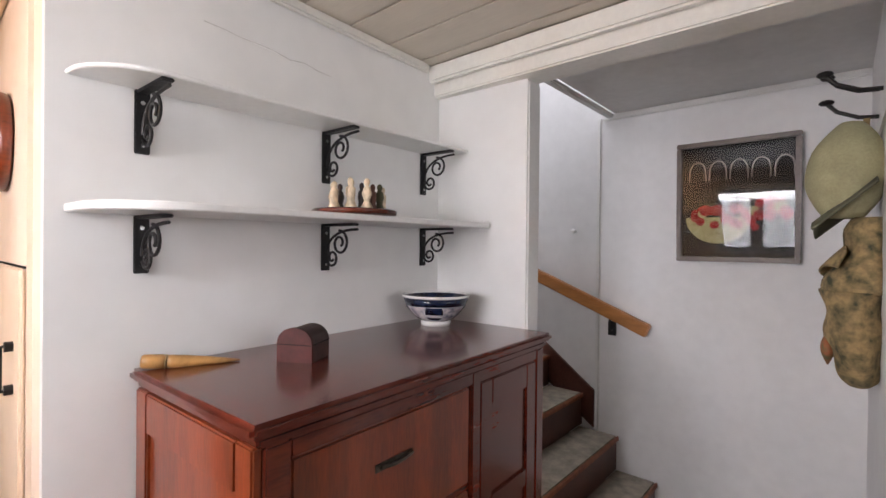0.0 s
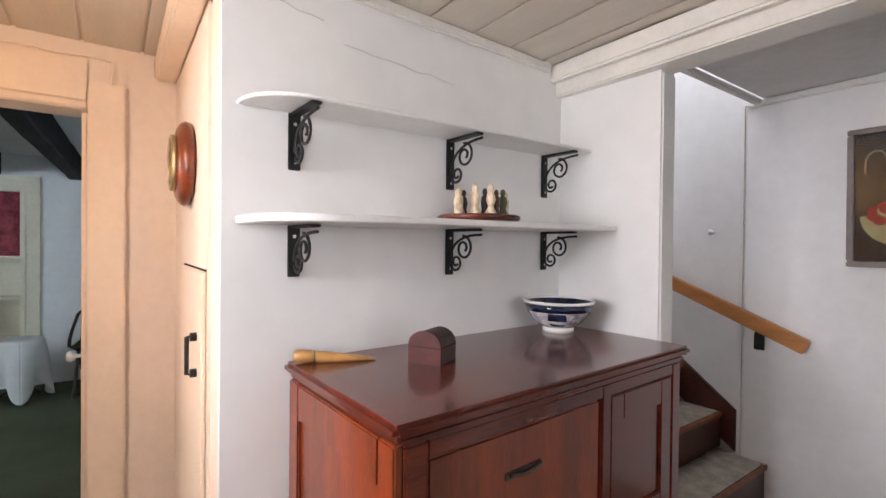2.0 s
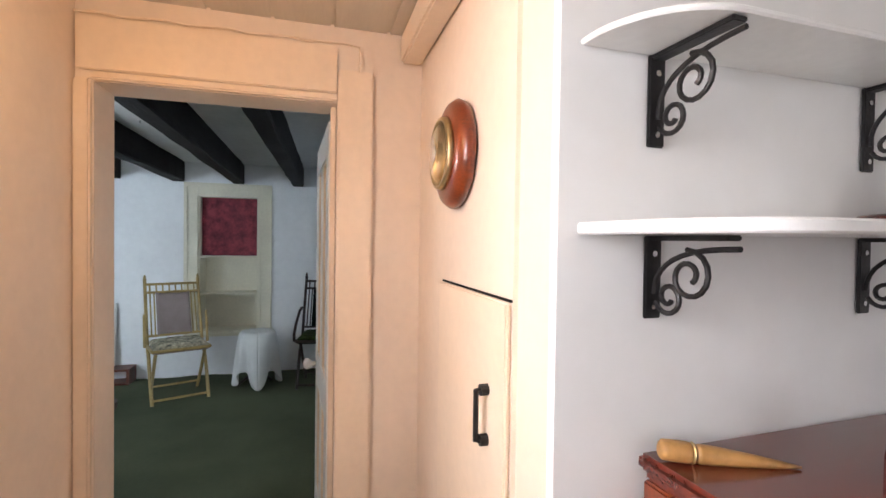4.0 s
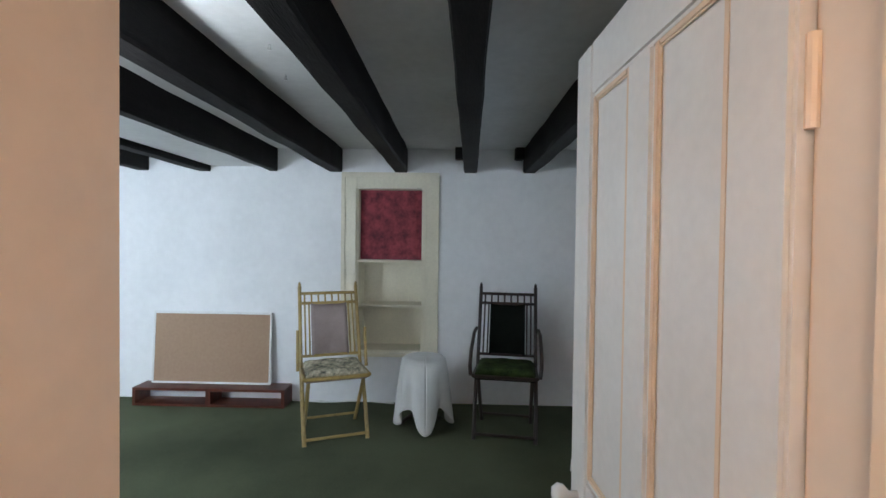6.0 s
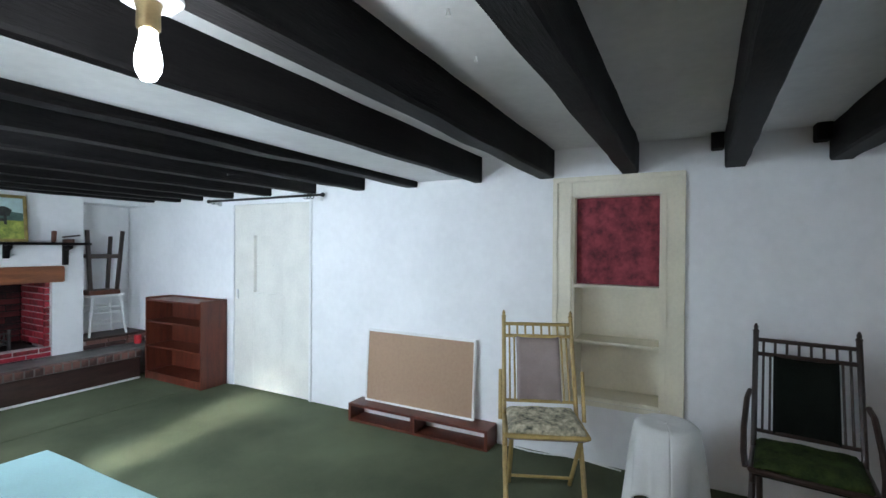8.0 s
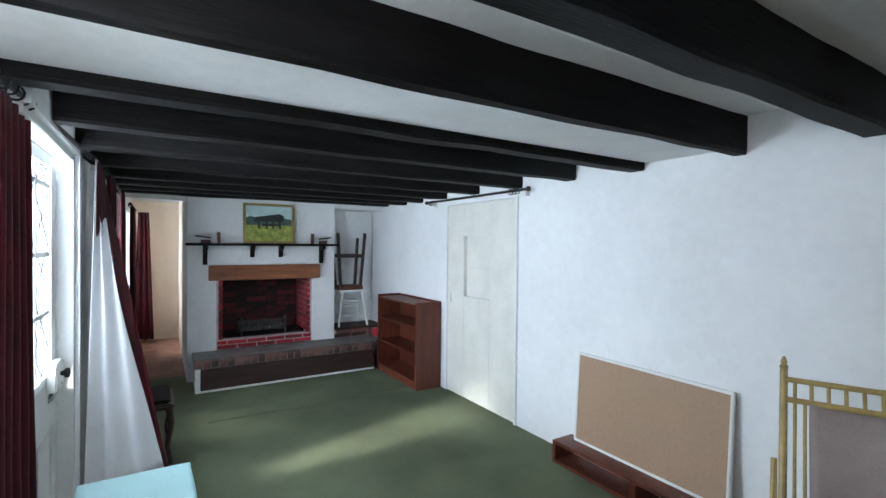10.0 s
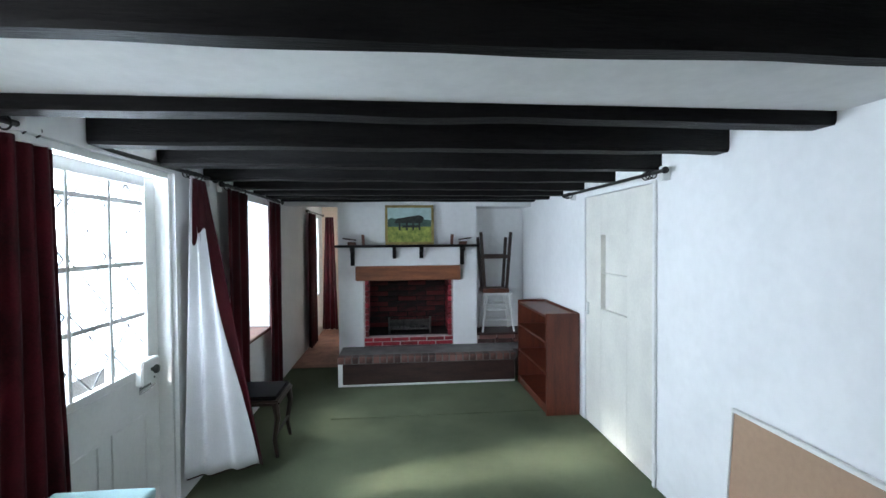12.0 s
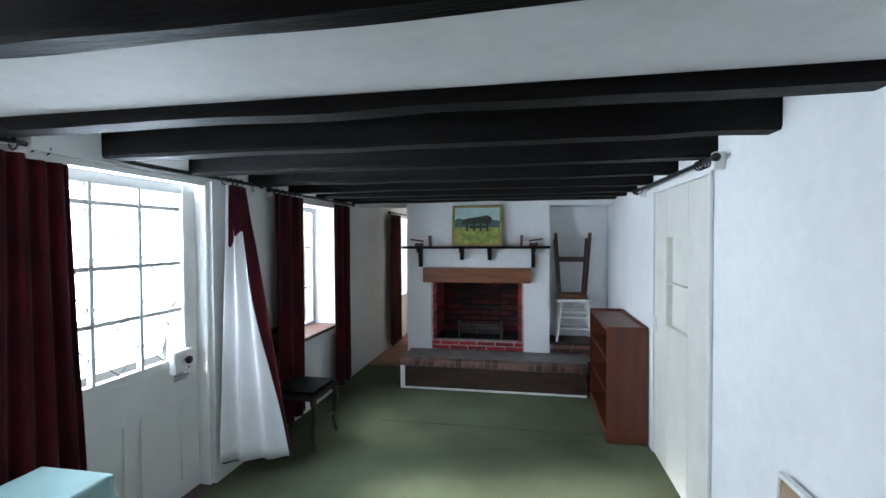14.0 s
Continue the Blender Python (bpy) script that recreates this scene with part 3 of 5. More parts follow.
box = thing("arched_box", pose(-0.645, 0.226, 1.105, 0, 0, 28) @ Matrix.Diagonal((1, 1, 0.9, 1)), "small dark red leather box with an arched lid", "box")
arch = [(-0.045, 0.0), (0.045, 0.0), (0.045, 0.05)] + [(0.045 * math.cos(a), 0.05 + 0.042 * math.sin(a)) for a in [math.pi * i / 12 for i in range(1, 12)]] + [(-0.045, 0.05)]
part("body", prism(arch, 0.085, pose(0, -0.04, 0)), DARKBOARD, box)
arch2 = [(x * 1.05, z * 1.03) for x, z in arch]
part("arched_face", prism(arch2, 0.008, pose(0, -0.049, 0)), BOXRED, box)
part("lid_seam", block(-0.046, 0.046, -0.0505, 0.046, 0.047, 0.0495, 0), BLACKCLEAR, box)
horn = thing("horn_flask", pose(-0.806, -0.078, 1.1235, 0, 0, 68), "honey-coloured horn with a turned wooden end", "horn")
lay = pose(0, 0, 0, 0, 94.5)
part("horn", lathe([(0.0135, 0.040), (0.0150, 0.048), (0.0142, 0.075), (0.0105, 0.12), (0.006, 0.165), (0.002, 0.195)], 18, lay), HORN, horn, smooth=True)
part("end_cap", lathe([(0.011, -0.012), (0.0155, -0.008), (0.0165, 0.008), (0.0165, 0.030), (0.014, 0.037)], 18, lay), HORN, horn, smooth=True)
part("ring", lathe([(0.014, 0.034), (0.0172, 0.037), (0.014, 0.041)], 18, lay), BRASS, horn)


# ---- shelves and brackets ----
def shelf(z, depth, v1, thick, label, tilt):
    s = thing("wall_shelf", A @ pose(0.002, 1.0, z) @ pose(0, 0, 0, tilt) @ pose(0, -1.0, 0), label, "shelf", "wall shelves")
    r = min(depth * 0.9, 0.16)
    out = [(0.0, v1), (0.0, -0.222)] + [(depth - r + r * math.sin(a) - 0.0, -0.222 + r - r * math.cos(a)) for a in [math.pi / 2 * i / 10 for i in range(11)]] + [(depth, v1)]
    bm = prism(out, thick, Matrix(((1, 0, 0, 0), (0, 0, 1, 0), (0, 1, 0, 0), (0, 0, 0, 1))))
    bmesh.ops.bevel(bm, geom=[e for e in bm.edges], offset=0.003, segments=1, affect="EDGES")
    part("board", bm, WHITE_GLOSS, s)
    return s


shelf(1.765, 0.158, 1.01, 0.010, "white painted upper wall shelf with a rounded end", 0.95)
shelf(1.466, 0.262, 1.01, 0.018, "white painted lower wall shelf with a rounded end", 0.45)


def spiral(cx, cz, r0, turns, start, sense=1):
    n = 22
    return [(cx + r0 * (1 - 0.72 * i / n) * math.cos(start + sense * turns * 2 * math.pi * i / n), 0, cz + r0 * (1 - 0.72 * i / n) * math.sin(start + sense * turns * 2 * math.pi * i / n)) for i in range(n + 1)]


def shelf_bracket(v, z, h):
    b = thing("shelf_bracket", A @ pose(0.003, v, z), "black wrought iron shelf bracket with scrolls", "bracket", "shelf brackets")
    part("back_plate", block(0.0, 0.007, -0.016, 0.016, -h, -0.001, 0.002), IRON, b)
    part("arm", block(0.0, 0.150, -0.013, 0.013, -0.009, -0.001, 0.002), IRON, b)
    part("upper_scroll", tube(spiral(0.075, -0.062, 0.040, 1.4, radians(95), -1), 0.0042, 7), IRON, b)
    part("lower_scroll", tube(spiral(0.038, -h * 0.72, 0.028, 1.35, radians(200), 1), 0.0042, 7), IRON, b)
    part("link", tube([(0.008 + 0.15 * s * s, 0, -h * 0.70 + (h * 0.70 - 0.02) * (1 - (1 - s) ** 2)) for s in [i / 10 for i in range(11)]], 0.0042, 7), IRON, b)
    for zz in (-0.03, -h + 0.02):
        part("screw", rod((0.006, 0, zz), (0.009, 0, zz), 0.005), CHROME, b)
    return b


for v in (-0.08, 0.44, 0.915):
    shelf_bracket(v, 1.765 - 0.0166 * (1.0 - v), 0.165 if v > 0 else 0.148)
    shelf_bracket(v, 1.466 - 0.0079 * (1.0 - v), 0.150 if v > 0 else 0.135)

tray = thing("round_tray", A @ pose(0.125, 0.46, 1.4835), "round dark red wooden tray on the lower shelf", "tray")
part("disc", lathe([(0.12, 0.0), (0.128, 0.004), (0.130, 0.014), (0.124, 0.018), (0.118, 0.013), (0.01, 0.013)], 36), MAHOGANY, tray, smooth=True)
for k, (x, y, h, mm, lab) in enumerate(((0.02, -0.095, 0.082, IVORY, "ivory"), (0.055, -0.06, 0.09, IVORY, "ivory"), (-0.03, -0.062, 0.085, IVORY, "ivory"), (0.07, -0.015, 0.096, IVORY, "ivory"),
                                    (0.0, -0.02, 0.104, IVORY, "ivory"), (-0.06, -0.01, 0.09, DARKWOOD, "dark wooden"), (0.055, 0.022, 0.084, BROWNWOOD, "brown wooden"), (-0.01, 0.035, 0.095, DARKWOOD, "dark wooden"),
                                    (0.045, 0.06, 0.088, OLIVE_DARK, "olive"), (-0.03, 0.075, 0.08, OLIVE, "pale olive"), (0.02, 0.098, 0.084, IVORY, "ivory"))):
    m = A @ pose(0.125 + x, 0.46 + y, 1.4965, 0, 0, 37 * k)
    fig = lathe([(0.014, 0), (0.016, 0.008), (0.011, h * 0.3), (0.014, h * 0.52), (0.012, h * 0.7), (0.006, h * 0.76), (0.0095, h * 0.86), (0.008, h * 0.95), (0.002, h)], 12)
    for vtx in fig.verts:
        vtx.co.x *= 0.8 + 0.35 * noise.noise((vtx.co.z * 40, k, 0))
        vtx.co.y *= 1.0 + 0.4 * noise.noise((vtx.co.z * 50, k, 5))
    f = part("figurine", fig, mm, smooth=True)
    f.matrix_world = m
    tagged(f, lab + " carved figurine standing on the round tray", "figurine", "figurines on the tray")

# ---- passage wall things ----
clock = thing("wall_barometer", pose(-1.30, -0.262, 1.655, 90), "round turned mahogany wall barometer with a brass rim", "barometer")
part("case", lathe([(0.115, 0.0), (0.128, 0.006), (0.132, 0.02), (0.122, 0.034), (0.105, 0.042), (0.085, 0.046)], 40), MAHOGANY_LIGHT, clock, smooth=True)
part("dial", lathe([(0.082, 0.044), (0.080, 0.050), (0.01, 0.051)], 36), PORCELAIN, clock, "pale dial")
part("bezel", lathe([(0.078, 0.044), (0.088, 0.046), (0.086, 0.058), (0.078, 0.060), (0.078, 0.044)], 36, None, False), BRASS, clock, "brass bezel", True)
part("glass", lathe([(0.079, 0.056), (0.06, 0.064), (0.01, 0.068)], 36), GLASS, clock, smooth=True)
cup = thing("cupboard_door", pose(-1.44, -0.2625, 0.25), "peach painted flush cupboard door in the passage wall", "cupboard door")
part("leaf", block(0.0, 0.455, -0.012, 0.0, 0.0, 1.082, 0.004), PEACH_GLOSS, cup)
part("seam", block(0.002, 0.458, -0.003, 0.0, 1.083, 1.088, 0), BLACKCLEAR, cup)
h = part("handle", tube([(0.372, -0.012, 0.795), (0.372, -0.036, 0.80), (0.372, -0.036, 0.90), (0.372, -0.012, 0.905)], 0.006), IRON, cup, "black iron pull handle")
for zz in (0.80, 0.90):
    part("boss", rod((0.372, -0.011, zz), (0.372, -0.028, zz), 0.012), IRON, h)

# ---- picture ----
pic = thing("framed_picture", pose(0.008, 2.072, 1.62, 1.1), "framed dark fruit picture behind reflecting glass", "picture")
for x0, x1, z0, z1 in ((-0.245, 0.245, 0.262, 0.285), (-0.245, 0.245, -0.285, -0.262), (-0.245, -0.222, -0.262, 0.262), (0.222, 0.245, -0.262, 0.262)):
    part("frame_bar", block(x0, x1, -0.028, 0.0, z0, z1, 0.004), PICFRAME, pic)
part("print", block(-0.222, 0.222, -0.010, -0.004, -0.262, 0.262, 0), BLACKCLEAR, pic)
for k in range(5):
    out = [(-0.19 + 0.085 * k, 0.10)] + [(-0.155 + 0.085 * k + 0.034 * math.cos(a), 0.14 + 0.05 * math.sin(a)) for a in [math.pi - math.pi * i / 8 for i in range(9)]] + [(-0.12 + 0.085 * k, 0.10)]
    part("painted_arch", tube([(x, -0.0105, z) for x, z in out], 0.0035, 5), PICFRAME, pic, "painted grey arch")
PAINT_CREAM = mat("painted_cream_bowl", (0.30, 0.27, 0.14), 0.7, 0.3, 40, 90, 0.0, color2=(0.20, 0.17, 0.08), spec=0.1)
PAINT_RED = mat("painted_red_fruit", (0.26, 0.016, 0.016), 0.7, 0.3, 30, 90, 0.0, color2=(0.14, 0.008, 0.01), spec=0.1)
part("painted_bowl", prism([(-0.07 + 0.135 * math.cos(a), -0.075 + 0.125 * math.sin(a)) for a in [math.pi + math.pi * i / 14 for i in range(15)]], 0.0006, pose(0, -0.0112, 0)), PAINT_CREAM, pic, "painted cream bowl")
for k in range(34):
    x = -0.17 + 0.011 * k + random.uniform(-0.01, 0.01)
    z = -0.085 + random.uniform(-0.035, 0.05) + (0.06 * math.sin(9 * x) if x > 0.06 else 0) - (0.06 if x > 0.05 and k % 2 else 0)
    bm = bmesh.new()
    bmesh.ops.create_circle(bm, cap_ends=True, segments=11, radius=random.uniform(0.014, 0.027), matrix=pose(x, -0.0114 - 0.00005 * k, z, 90))
    bmesh.ops.solidify(bm, geom=bm.faces[:], thickness=0.0001)
    part("painted_fruit", bm, PAINT_CREAM if k % 9 == 4 else PAINT_RED, pic)
PICGLASS = clear_glass("picture_glass")
PICGLASS.node_tree.nodes["Principled BSDF"].inputs["IOR"].default_value = 1.4
g = part("glass", block(-0.223, 0.223, -0.018, -0.016, -0.263, 0.263, 0), PICGLASS, pic, "reflecting glass")
g.visible_shadow = False

# ---- coat hooks and hats ----
hooks = thing("coat_hook_rail", pose(0.468, 1.42, 1.80), "black wrought iron coat hooks on the wall", "coat hooks")
part("plate", block(-0.006, 0.0, -0.30, 0.22, -0.06, 0.03, 0.002), WHITE_GLOSS, hooks)
for y, z in ((-0.18, 0.02), (0.0, -0.015), (0.10, 0.09)):
    hk = part("hook", tube([(0, y, z), (-0.05, y, z + 0.005), (-0.10, y, z + 0.03), (-0.125, y, z + 0.06)], 0.006), IRON, hooks)
    bm = bmesh.new()
    bmesh.ops.create_uvsphere(bm, u_segments=12, v_segments=8, radius=0.015, matrix=pose(-0.125, y, z + 0.062) @ Matrix.Diagonal((1.3, 1.3, 0.6, 1)))
    part("knob", bm, IRON, hk)


def soft(fn_r, z0, z1, m, nz=14, seg=26, seed=0):
    prof = []
    bm = bmesh.new()
    rings = []
    for j in range(nz + 1):
        s = j / nz
        rx, ry, ox = fn_r(s)
        ring = []
        for i in range(seg):
            a = 2 * math.pi * i / seg
            w = 1 + 0.10 * noise.noise((math.cos(a) * 1.5 + seed, math.sin(a) * 1.5, s * 3))
            ring.append(bm.verts.new((ox + rx * w * math.cos(a), ry * w * math.sin(a), z0 + (z1 - z0) * s)))
        rings.append(ring)
    for p, q in zip(rings, rings[1:]):
        for i in range(seg):
            bm.faces.new((p[i], p[(i + 1) % seg], q[(i + 1) % seg], q[i]))
    bm.faces.new(rings[0][::-1])
    bm.faces.new(rings[-1])
    bmesh.ops.recalc_face_normals(bm, faces=bm.faces[:])
    bmesh.ops.transform(bm, matrix=m, verts=bm.verts[:])
    return bm


def folded(fn, material, parent, name, label=""):
    return part(name, sheet(fn, 16, 20, 0.006), material, parent, label, True)


hat = thing("sun_hat", pose(0.40, 1.40, 1.62), "pale olive canvas hat hanging from a hook", "hat", "hats")
part("crown", soft(lambda s: (0.022 + 0.075 * math.sin(math.pi * min(1, (1.02 - s) * 0.9)) ** 0.8, 0.03 + 0.085 * math.sin(math.pi * min(1, (1.02 - s) * 0.9)) ** 0.8, -0.015 * (1 - s)), -0.13, 0.15, pose(0, 0, 0), seed=1), OLIVE, hat, smooth=True)
folded(lambda u, v: (-0.085 + 0.14 * u, -0.12 + 0.24 * v, -0.165 + 0.13 * u + 0.022 * math.sin(5 * v)), OLIVE_DARK, hat, "brim", "dark olive brim underside")
hat2 = thing("patterned_hat", pose(0.415, 1.40, 1.33), "brown tapestry print cap hanging under the hat", "hat", "hats")
part("crown", soft(lambda s: (0.03 + 0.045 * (1 - s) + 0.012 * math.sin(9 * s), 0.05 + 0.05 * (1 - s), 0.03 * s), -0.06, 0.16, pose(0, 0, 0, 0, 0, 20), seed=4), CAMO, hat2, smooth=True)
folded(lambda u, v: (-0.02 - 0.06 * u * (1 - (2 * v - 1) ** 2 * 0.7), -0.08 + 0.16 * v, 0.055 - 0.06 * u + 0.02 * math.sin(4 * v + u)), CAMO, hat2, "peak")
bag = thing("cloth_bag", pose(0.405, 1.40, 1.10), "rust and olive tapestry print cloth bag hanging on the wall", "bag")
part("pouch", soft(lambda s: (0.024 + 0.044 * min(1, s * 2.2) ** 0.6 + 0.006 * math.sin(14 * s), 0.035 + 0.085 * min(1, s * 2.2) ** 0.6, -0.02 * s + 0.02), -0.105, 0.175, pose(0, 0, 0), 18, 30, 8), CAMO, bag, smooth=True)
part("patch", soft(lambda s: (0.016 * math.sin(math.pi * s) + 0.002, 0.045 * math.sin(math.pi * s) + 0.002, 0), -0.05, 0.05, pose(-0.050, -0.02, 0.0), 8, 14, 3), RUST, bag, smooth=True)
part("strap", tube([(0.0, 0.02, 0.11), (0.02, 0.02, 0.4), (0.03, 0.0, 0.68)], 0.008), CAMO, bag)


# ---- windows ----
def lattice(parent, plane, a0, a1, z0, z1, fixed, step=0.105, r=0.0042):
    """Diamond leading over an opening; plane 'x' or 'y' is the fixed axis."""
    w, h = a1 - a0, z1 - z0
    k = -h
    while k < w:
        for flip in (False, True):
            s, e = max(0, k), min(w, k + h / 1.5)
            if e - s > 0.02:
                p, q = (s, (s - k) * 1.5), (e, (e - k) * 1.5)
                if flip:
                    p, q = (w - p[0], p[1]), (w - q[0], q[1])
                pts = [(fixed, a0 + c, z0 + min(d, h)) if plane == "x" else (a0 + c, fixed, z0 + min(d, h)) for c, d in (p, q)]
                part("lead", rod(pts[0], pts[1], r, seg=5), IRON, parent)
        k += step


def window_y(name, x0, x1, z0, z1, y, label, mull=2, leads=True):
    w = thing(name, pose(0, 0, 0), label, "window", kind="structure")
    for a, b, c, d in ((x0, x1, z0, z0 + 0.04), (x0, x1, z1 - 0.04, z1), (x0, x0 + 0.04, z0 + 0.04, z1 - 0.04), (x1 - 0.04, x1, z0 + 0.04, z1 - 0.04)):
        part("frame_bar", block(a, b, y - 0.02, y + 0.02, c, d, 0.004), WHITE_GLOSS, w)
    for i in range(1, mull):
        xm = x0 + (x1 - x0) * i / mull
        part("mullion", block(xm - 0.055, xm + 0.055, y - 0.018, y + 0.018, z0 + 0.04, z1 - 0.04, 0.004), WHITE_GLOSS, w)
    p = part("pane", block(x0 + 0.03, x1 - 0.03, y - 0.003, y + 0.001, z0 + 0.03, z1 - 0.03, 0), GLASS, w)
    p.visible_shadow = False
    if leads:
        lattice(w, "y", x0 + 0.04, x1 - 0.04, z0 + 0.04, z1 - 0.04, y)
    return w


def window_x(name, y0, y1, z0, z1, x, label, rows=3, cols=2):
    w = thing(name, pose(0, 0, 0), label, "window", kind="structure")
    for a, b, c, d in ((y0, y1, z0, z0 + 0.045), (y0, y1, z1 - 0.045, z1), (y0, y0 + 0.045, z0 + 0.045, z1 - 0.045), (y1 - 0.045, y1, z0 + 0.045, z1 - 0.045)):
        part("frame_bar", block(x - 0.022, x + 0.022, a, b, c, d, 0.004), WHITE_GLOSS, w)
    for i in range(1, cols):
        ym = y0 + (y1 - y0) * i / cols
        part("glazing_bar", block(x - 0.012, x + 0.012, ym - 0.012, ym + 0.012, z0 + 0.045, z1 - 0.045, 0.003), WHITE_GLOSS, w)
    for i in range(1, rows):
        zm = z0 + (z1 - z0) * i / rows
        part("glazing_bar", block(x - 0.011, x + 0.011, y0 + 0.045, y1 - 0.045, zm - 0.011, zm + 0.011, 0.003), WHITE_GLOSS, w)
    p = part("pane", block(x - 0.002, x + 0.002, y0 + 0.03, y1 - 0.03, z0 + 0.03, z1 - 0.03, 0), GLASS, w)
    p.visible_shadow = False
    return w


window_y("window_lattice", -0.68, 0.06, 1.22, 1.92, -1.40, "added unseen window for the fill light with diamond leading")
window_y("window_north", -4.98, -3.40, 0.94, 1.92, 0.47, "added unseen window for the fill light over a deep sill", 3, False)
window_x("window_side", -6.03, -5.20, 0.74, 1.92, -2.16, "white framed small-paned window in a deep reveal")
window_x("window_back", -8.85, -8.05, 0.74, 1.92, -2.16, "added unseen window for the fill light past the chimney")
# unseen, added to go with the east fill light
window_x("added_window_east", -0.35, 1.05, 0.9, 2.0, 2.32, "added unseen window for the fill light")
tagged(part("window_sill_side", block(-2.44, -2.19, -6.028, -5.202, 0.722, 0.752, 0.006), BROWNWOOD), "worn brown wooden window sill", "window sill", kind="structure")
tagged(part("window_sill_north", block(-4.978, -3.402, 0.10, 0.445, 0.941, 0.958, 0.006), WHITE_GLOSS), "white painted deep window sill", "window sill", kind="structure")
for x0, x1, y0, y1 in ((-2.7, -2.05, 1.0, 2.25), (-0.75, -0.46, 1.0, 2.25), (-2.05, -0.75, 1.0, 1.24), (-2.05, -0.75, 2.0, 2.25)):
    tagged(part("ceiling_stairwell", block(x0, x1, y0, y1, 4.0, 4.06, 0), PLASTER), "white ceiling round the stair rooflight", "ceiling", kind="structure")
tagged(part("ground", block(-60, 60, -60, 60, -0.2, -0.11, 0), GROUND), "pale ground outside the house", "ground", kind="structure")

# ---- fireplace ----
CX0, CX1, CY = -4.558, -3.010, -6.60
wall("wall_chimney_breast", "y", CY, CY - 0.18, CX0, CX1, F2, 2.12, PLASTER, "white plastered chimney breast", [(-4.29, -3.28, F2, 1.14)])
for name, x0, x1, y0, y1, z0, z1 in (("wall_chimney_side_a", CX0, -4.36, CY - 1.05, CY - 0.182, F2, 2.12), ("wall_chimney_side_b", -3.21, CX1, CY - 1.05, CY - 0.182, F2, 2.12),
                                     ("wall_chimney_back", -4.358, -3.212, CY - 1.05, CY - 0.62, F2, 2.12), ("wall_chimney_throat", -4.358, -3.212, CY - 0.618, CY - 0.182, 1.30, 2.12)):
    tagged(part(name, block(x0, x1, y0, y1, z0, z1, 0), SOOT if "throat" in name or "back" in name else PLASTER), "plastered chimney masonry", "chimney", kind="structure")

SOOTRED = mat("soot_stained_red_brick", (0.11, 0.014, 0.016), 0.7, 0.4, 9, 60, 0.3, color2=(0.02, 0.006, 0.006), rnd=0.4)
fire = thing("fireplace", pose(0, 0, 0), "red brick fireplace opening with pale joints", "fireplace")
brick_mesh = {}


def brick(parent, size, m, material):
    key = (tuple(round(s, 3) for s in size), material.name)
    if key not in brick_mesh:
        bm = bmesh.new()
        cube(bm, -size[0] / 2, size[0] / 2, -size[1] / 2, size[1] / 2, -size[2] / 2, size[2] / 2)
        bmesh.ops.bevel(bm, geom=bm.edges[:], offset=0.003, segments=1, affect="EDGES")
        me = bpy.data.meshes.new("brick")
        bm.to_mesh(me)
        bm.free()
        me.materials.append(material)
        brick_mesh[key] = me
    ob = new("brick", brick_mesh[key])
    ob.parent = parent
    ob.matrix_basis = m
    return ob


HT = 0.392          # top of the hearth
linings = part("mortar_bed", block(-4.288, -3.282, CY - 0.12, CY - 0.012, HT, 0.487, 0), MORTAR, fire)
for side, x in ((1, -4.288), (-1, -3.282)):
    part("mortar_side", block(min(x, x + side * 0.018), max(x, x + side * 0.018), CY - 0.61, CY - 0.006, 0.488, 1.138, 0), MORTAR, fire)
part("mortar_back", block(-4.268, -3.302, CY - 0.617, CY - 0.60, HT, 1.29, 0), SOOT, fire)
part("fire_floor", block(-4.268, -3.302, CY - 0.60, CY - 0.122, HT, 0.47, 0.003), SOOT, fire)
for c in range(2):                                                     # the two courses under the opening
    n = 5
    for i in range(n + c):
        w = 1.0 / n
        x0 = -4.286 + i * w - (w / 2 if c else 0)
        x1 = min(x0 + w, -3.284)
        x0 = max(x0, -4.286)
        if x1 - x0 > 0.03:
            brick(fire, (x1 - x0 - 0.012, 0.1, 0.037), pose((x0 + x1) / 2, CY - 0.052, HT + 0.0235 + 0.047 * c), BRICKRED)
for side, x in ((1, -4.268), (-1, -3.302)):                            # inner cheeks
    for c in range(10):
        z = 0.49 + 0.0325 + 0.065 * c
        n = 3
        for i in range(n + c % 2):
            y1 = CY - 0.004 - 0.2 * i + (0.1 if c % 2 else 0)
            y0 = max(y1 - 0.2, CY - 0.6)
            y1 = min(y1, CY - 0.004)
            if y1 - y0 > 0.03:
                brick(fire, (0.022, y1 - y0 - 0.012, 0.053), pose(x + side * 0.004, (y0 + y1) / 2, z), BRICKRED)
for c in range(10):                                                    # back
    z = 0.49 + 0.0325 + 0.065 * c
    for i in range(4 + c % 2):
        x0 = max(-4.25 + 0.235 * i - (0.117 if c % 2 else 0), -4.25)
        x1 = min(-4.25 + 0.235 * (i + 1) - (0.117 if c % 2 else 0), -3.31)
        if x1 - x0 > 0.03:
            brick(fire, (x1 - x0 - 0.012, 0.02, 0.053), pose((x0 + x1) / 2, CY - 0.594, z), SOOTRED)
for side, x in ((1, -4.29), (-1, -3.28)):                              # front strip of brick ends
    for c in range(10):
        brick(fire, (0.05, 0.03, 0.053), pose(x + side * 0.036, CY - 0.022, 0.49 + 0.0325 + 0.065 * c), BRICKRED)
lint = thing("oak_lintel", pose(-3.785, CY, 1.13), "heavy brown oak lintel over the fire opening", "lintel")
part("timber", block(-0.583, 0.583, -0.12, 0.07, 0.002, 0.162, 0.008), OAK, lint)

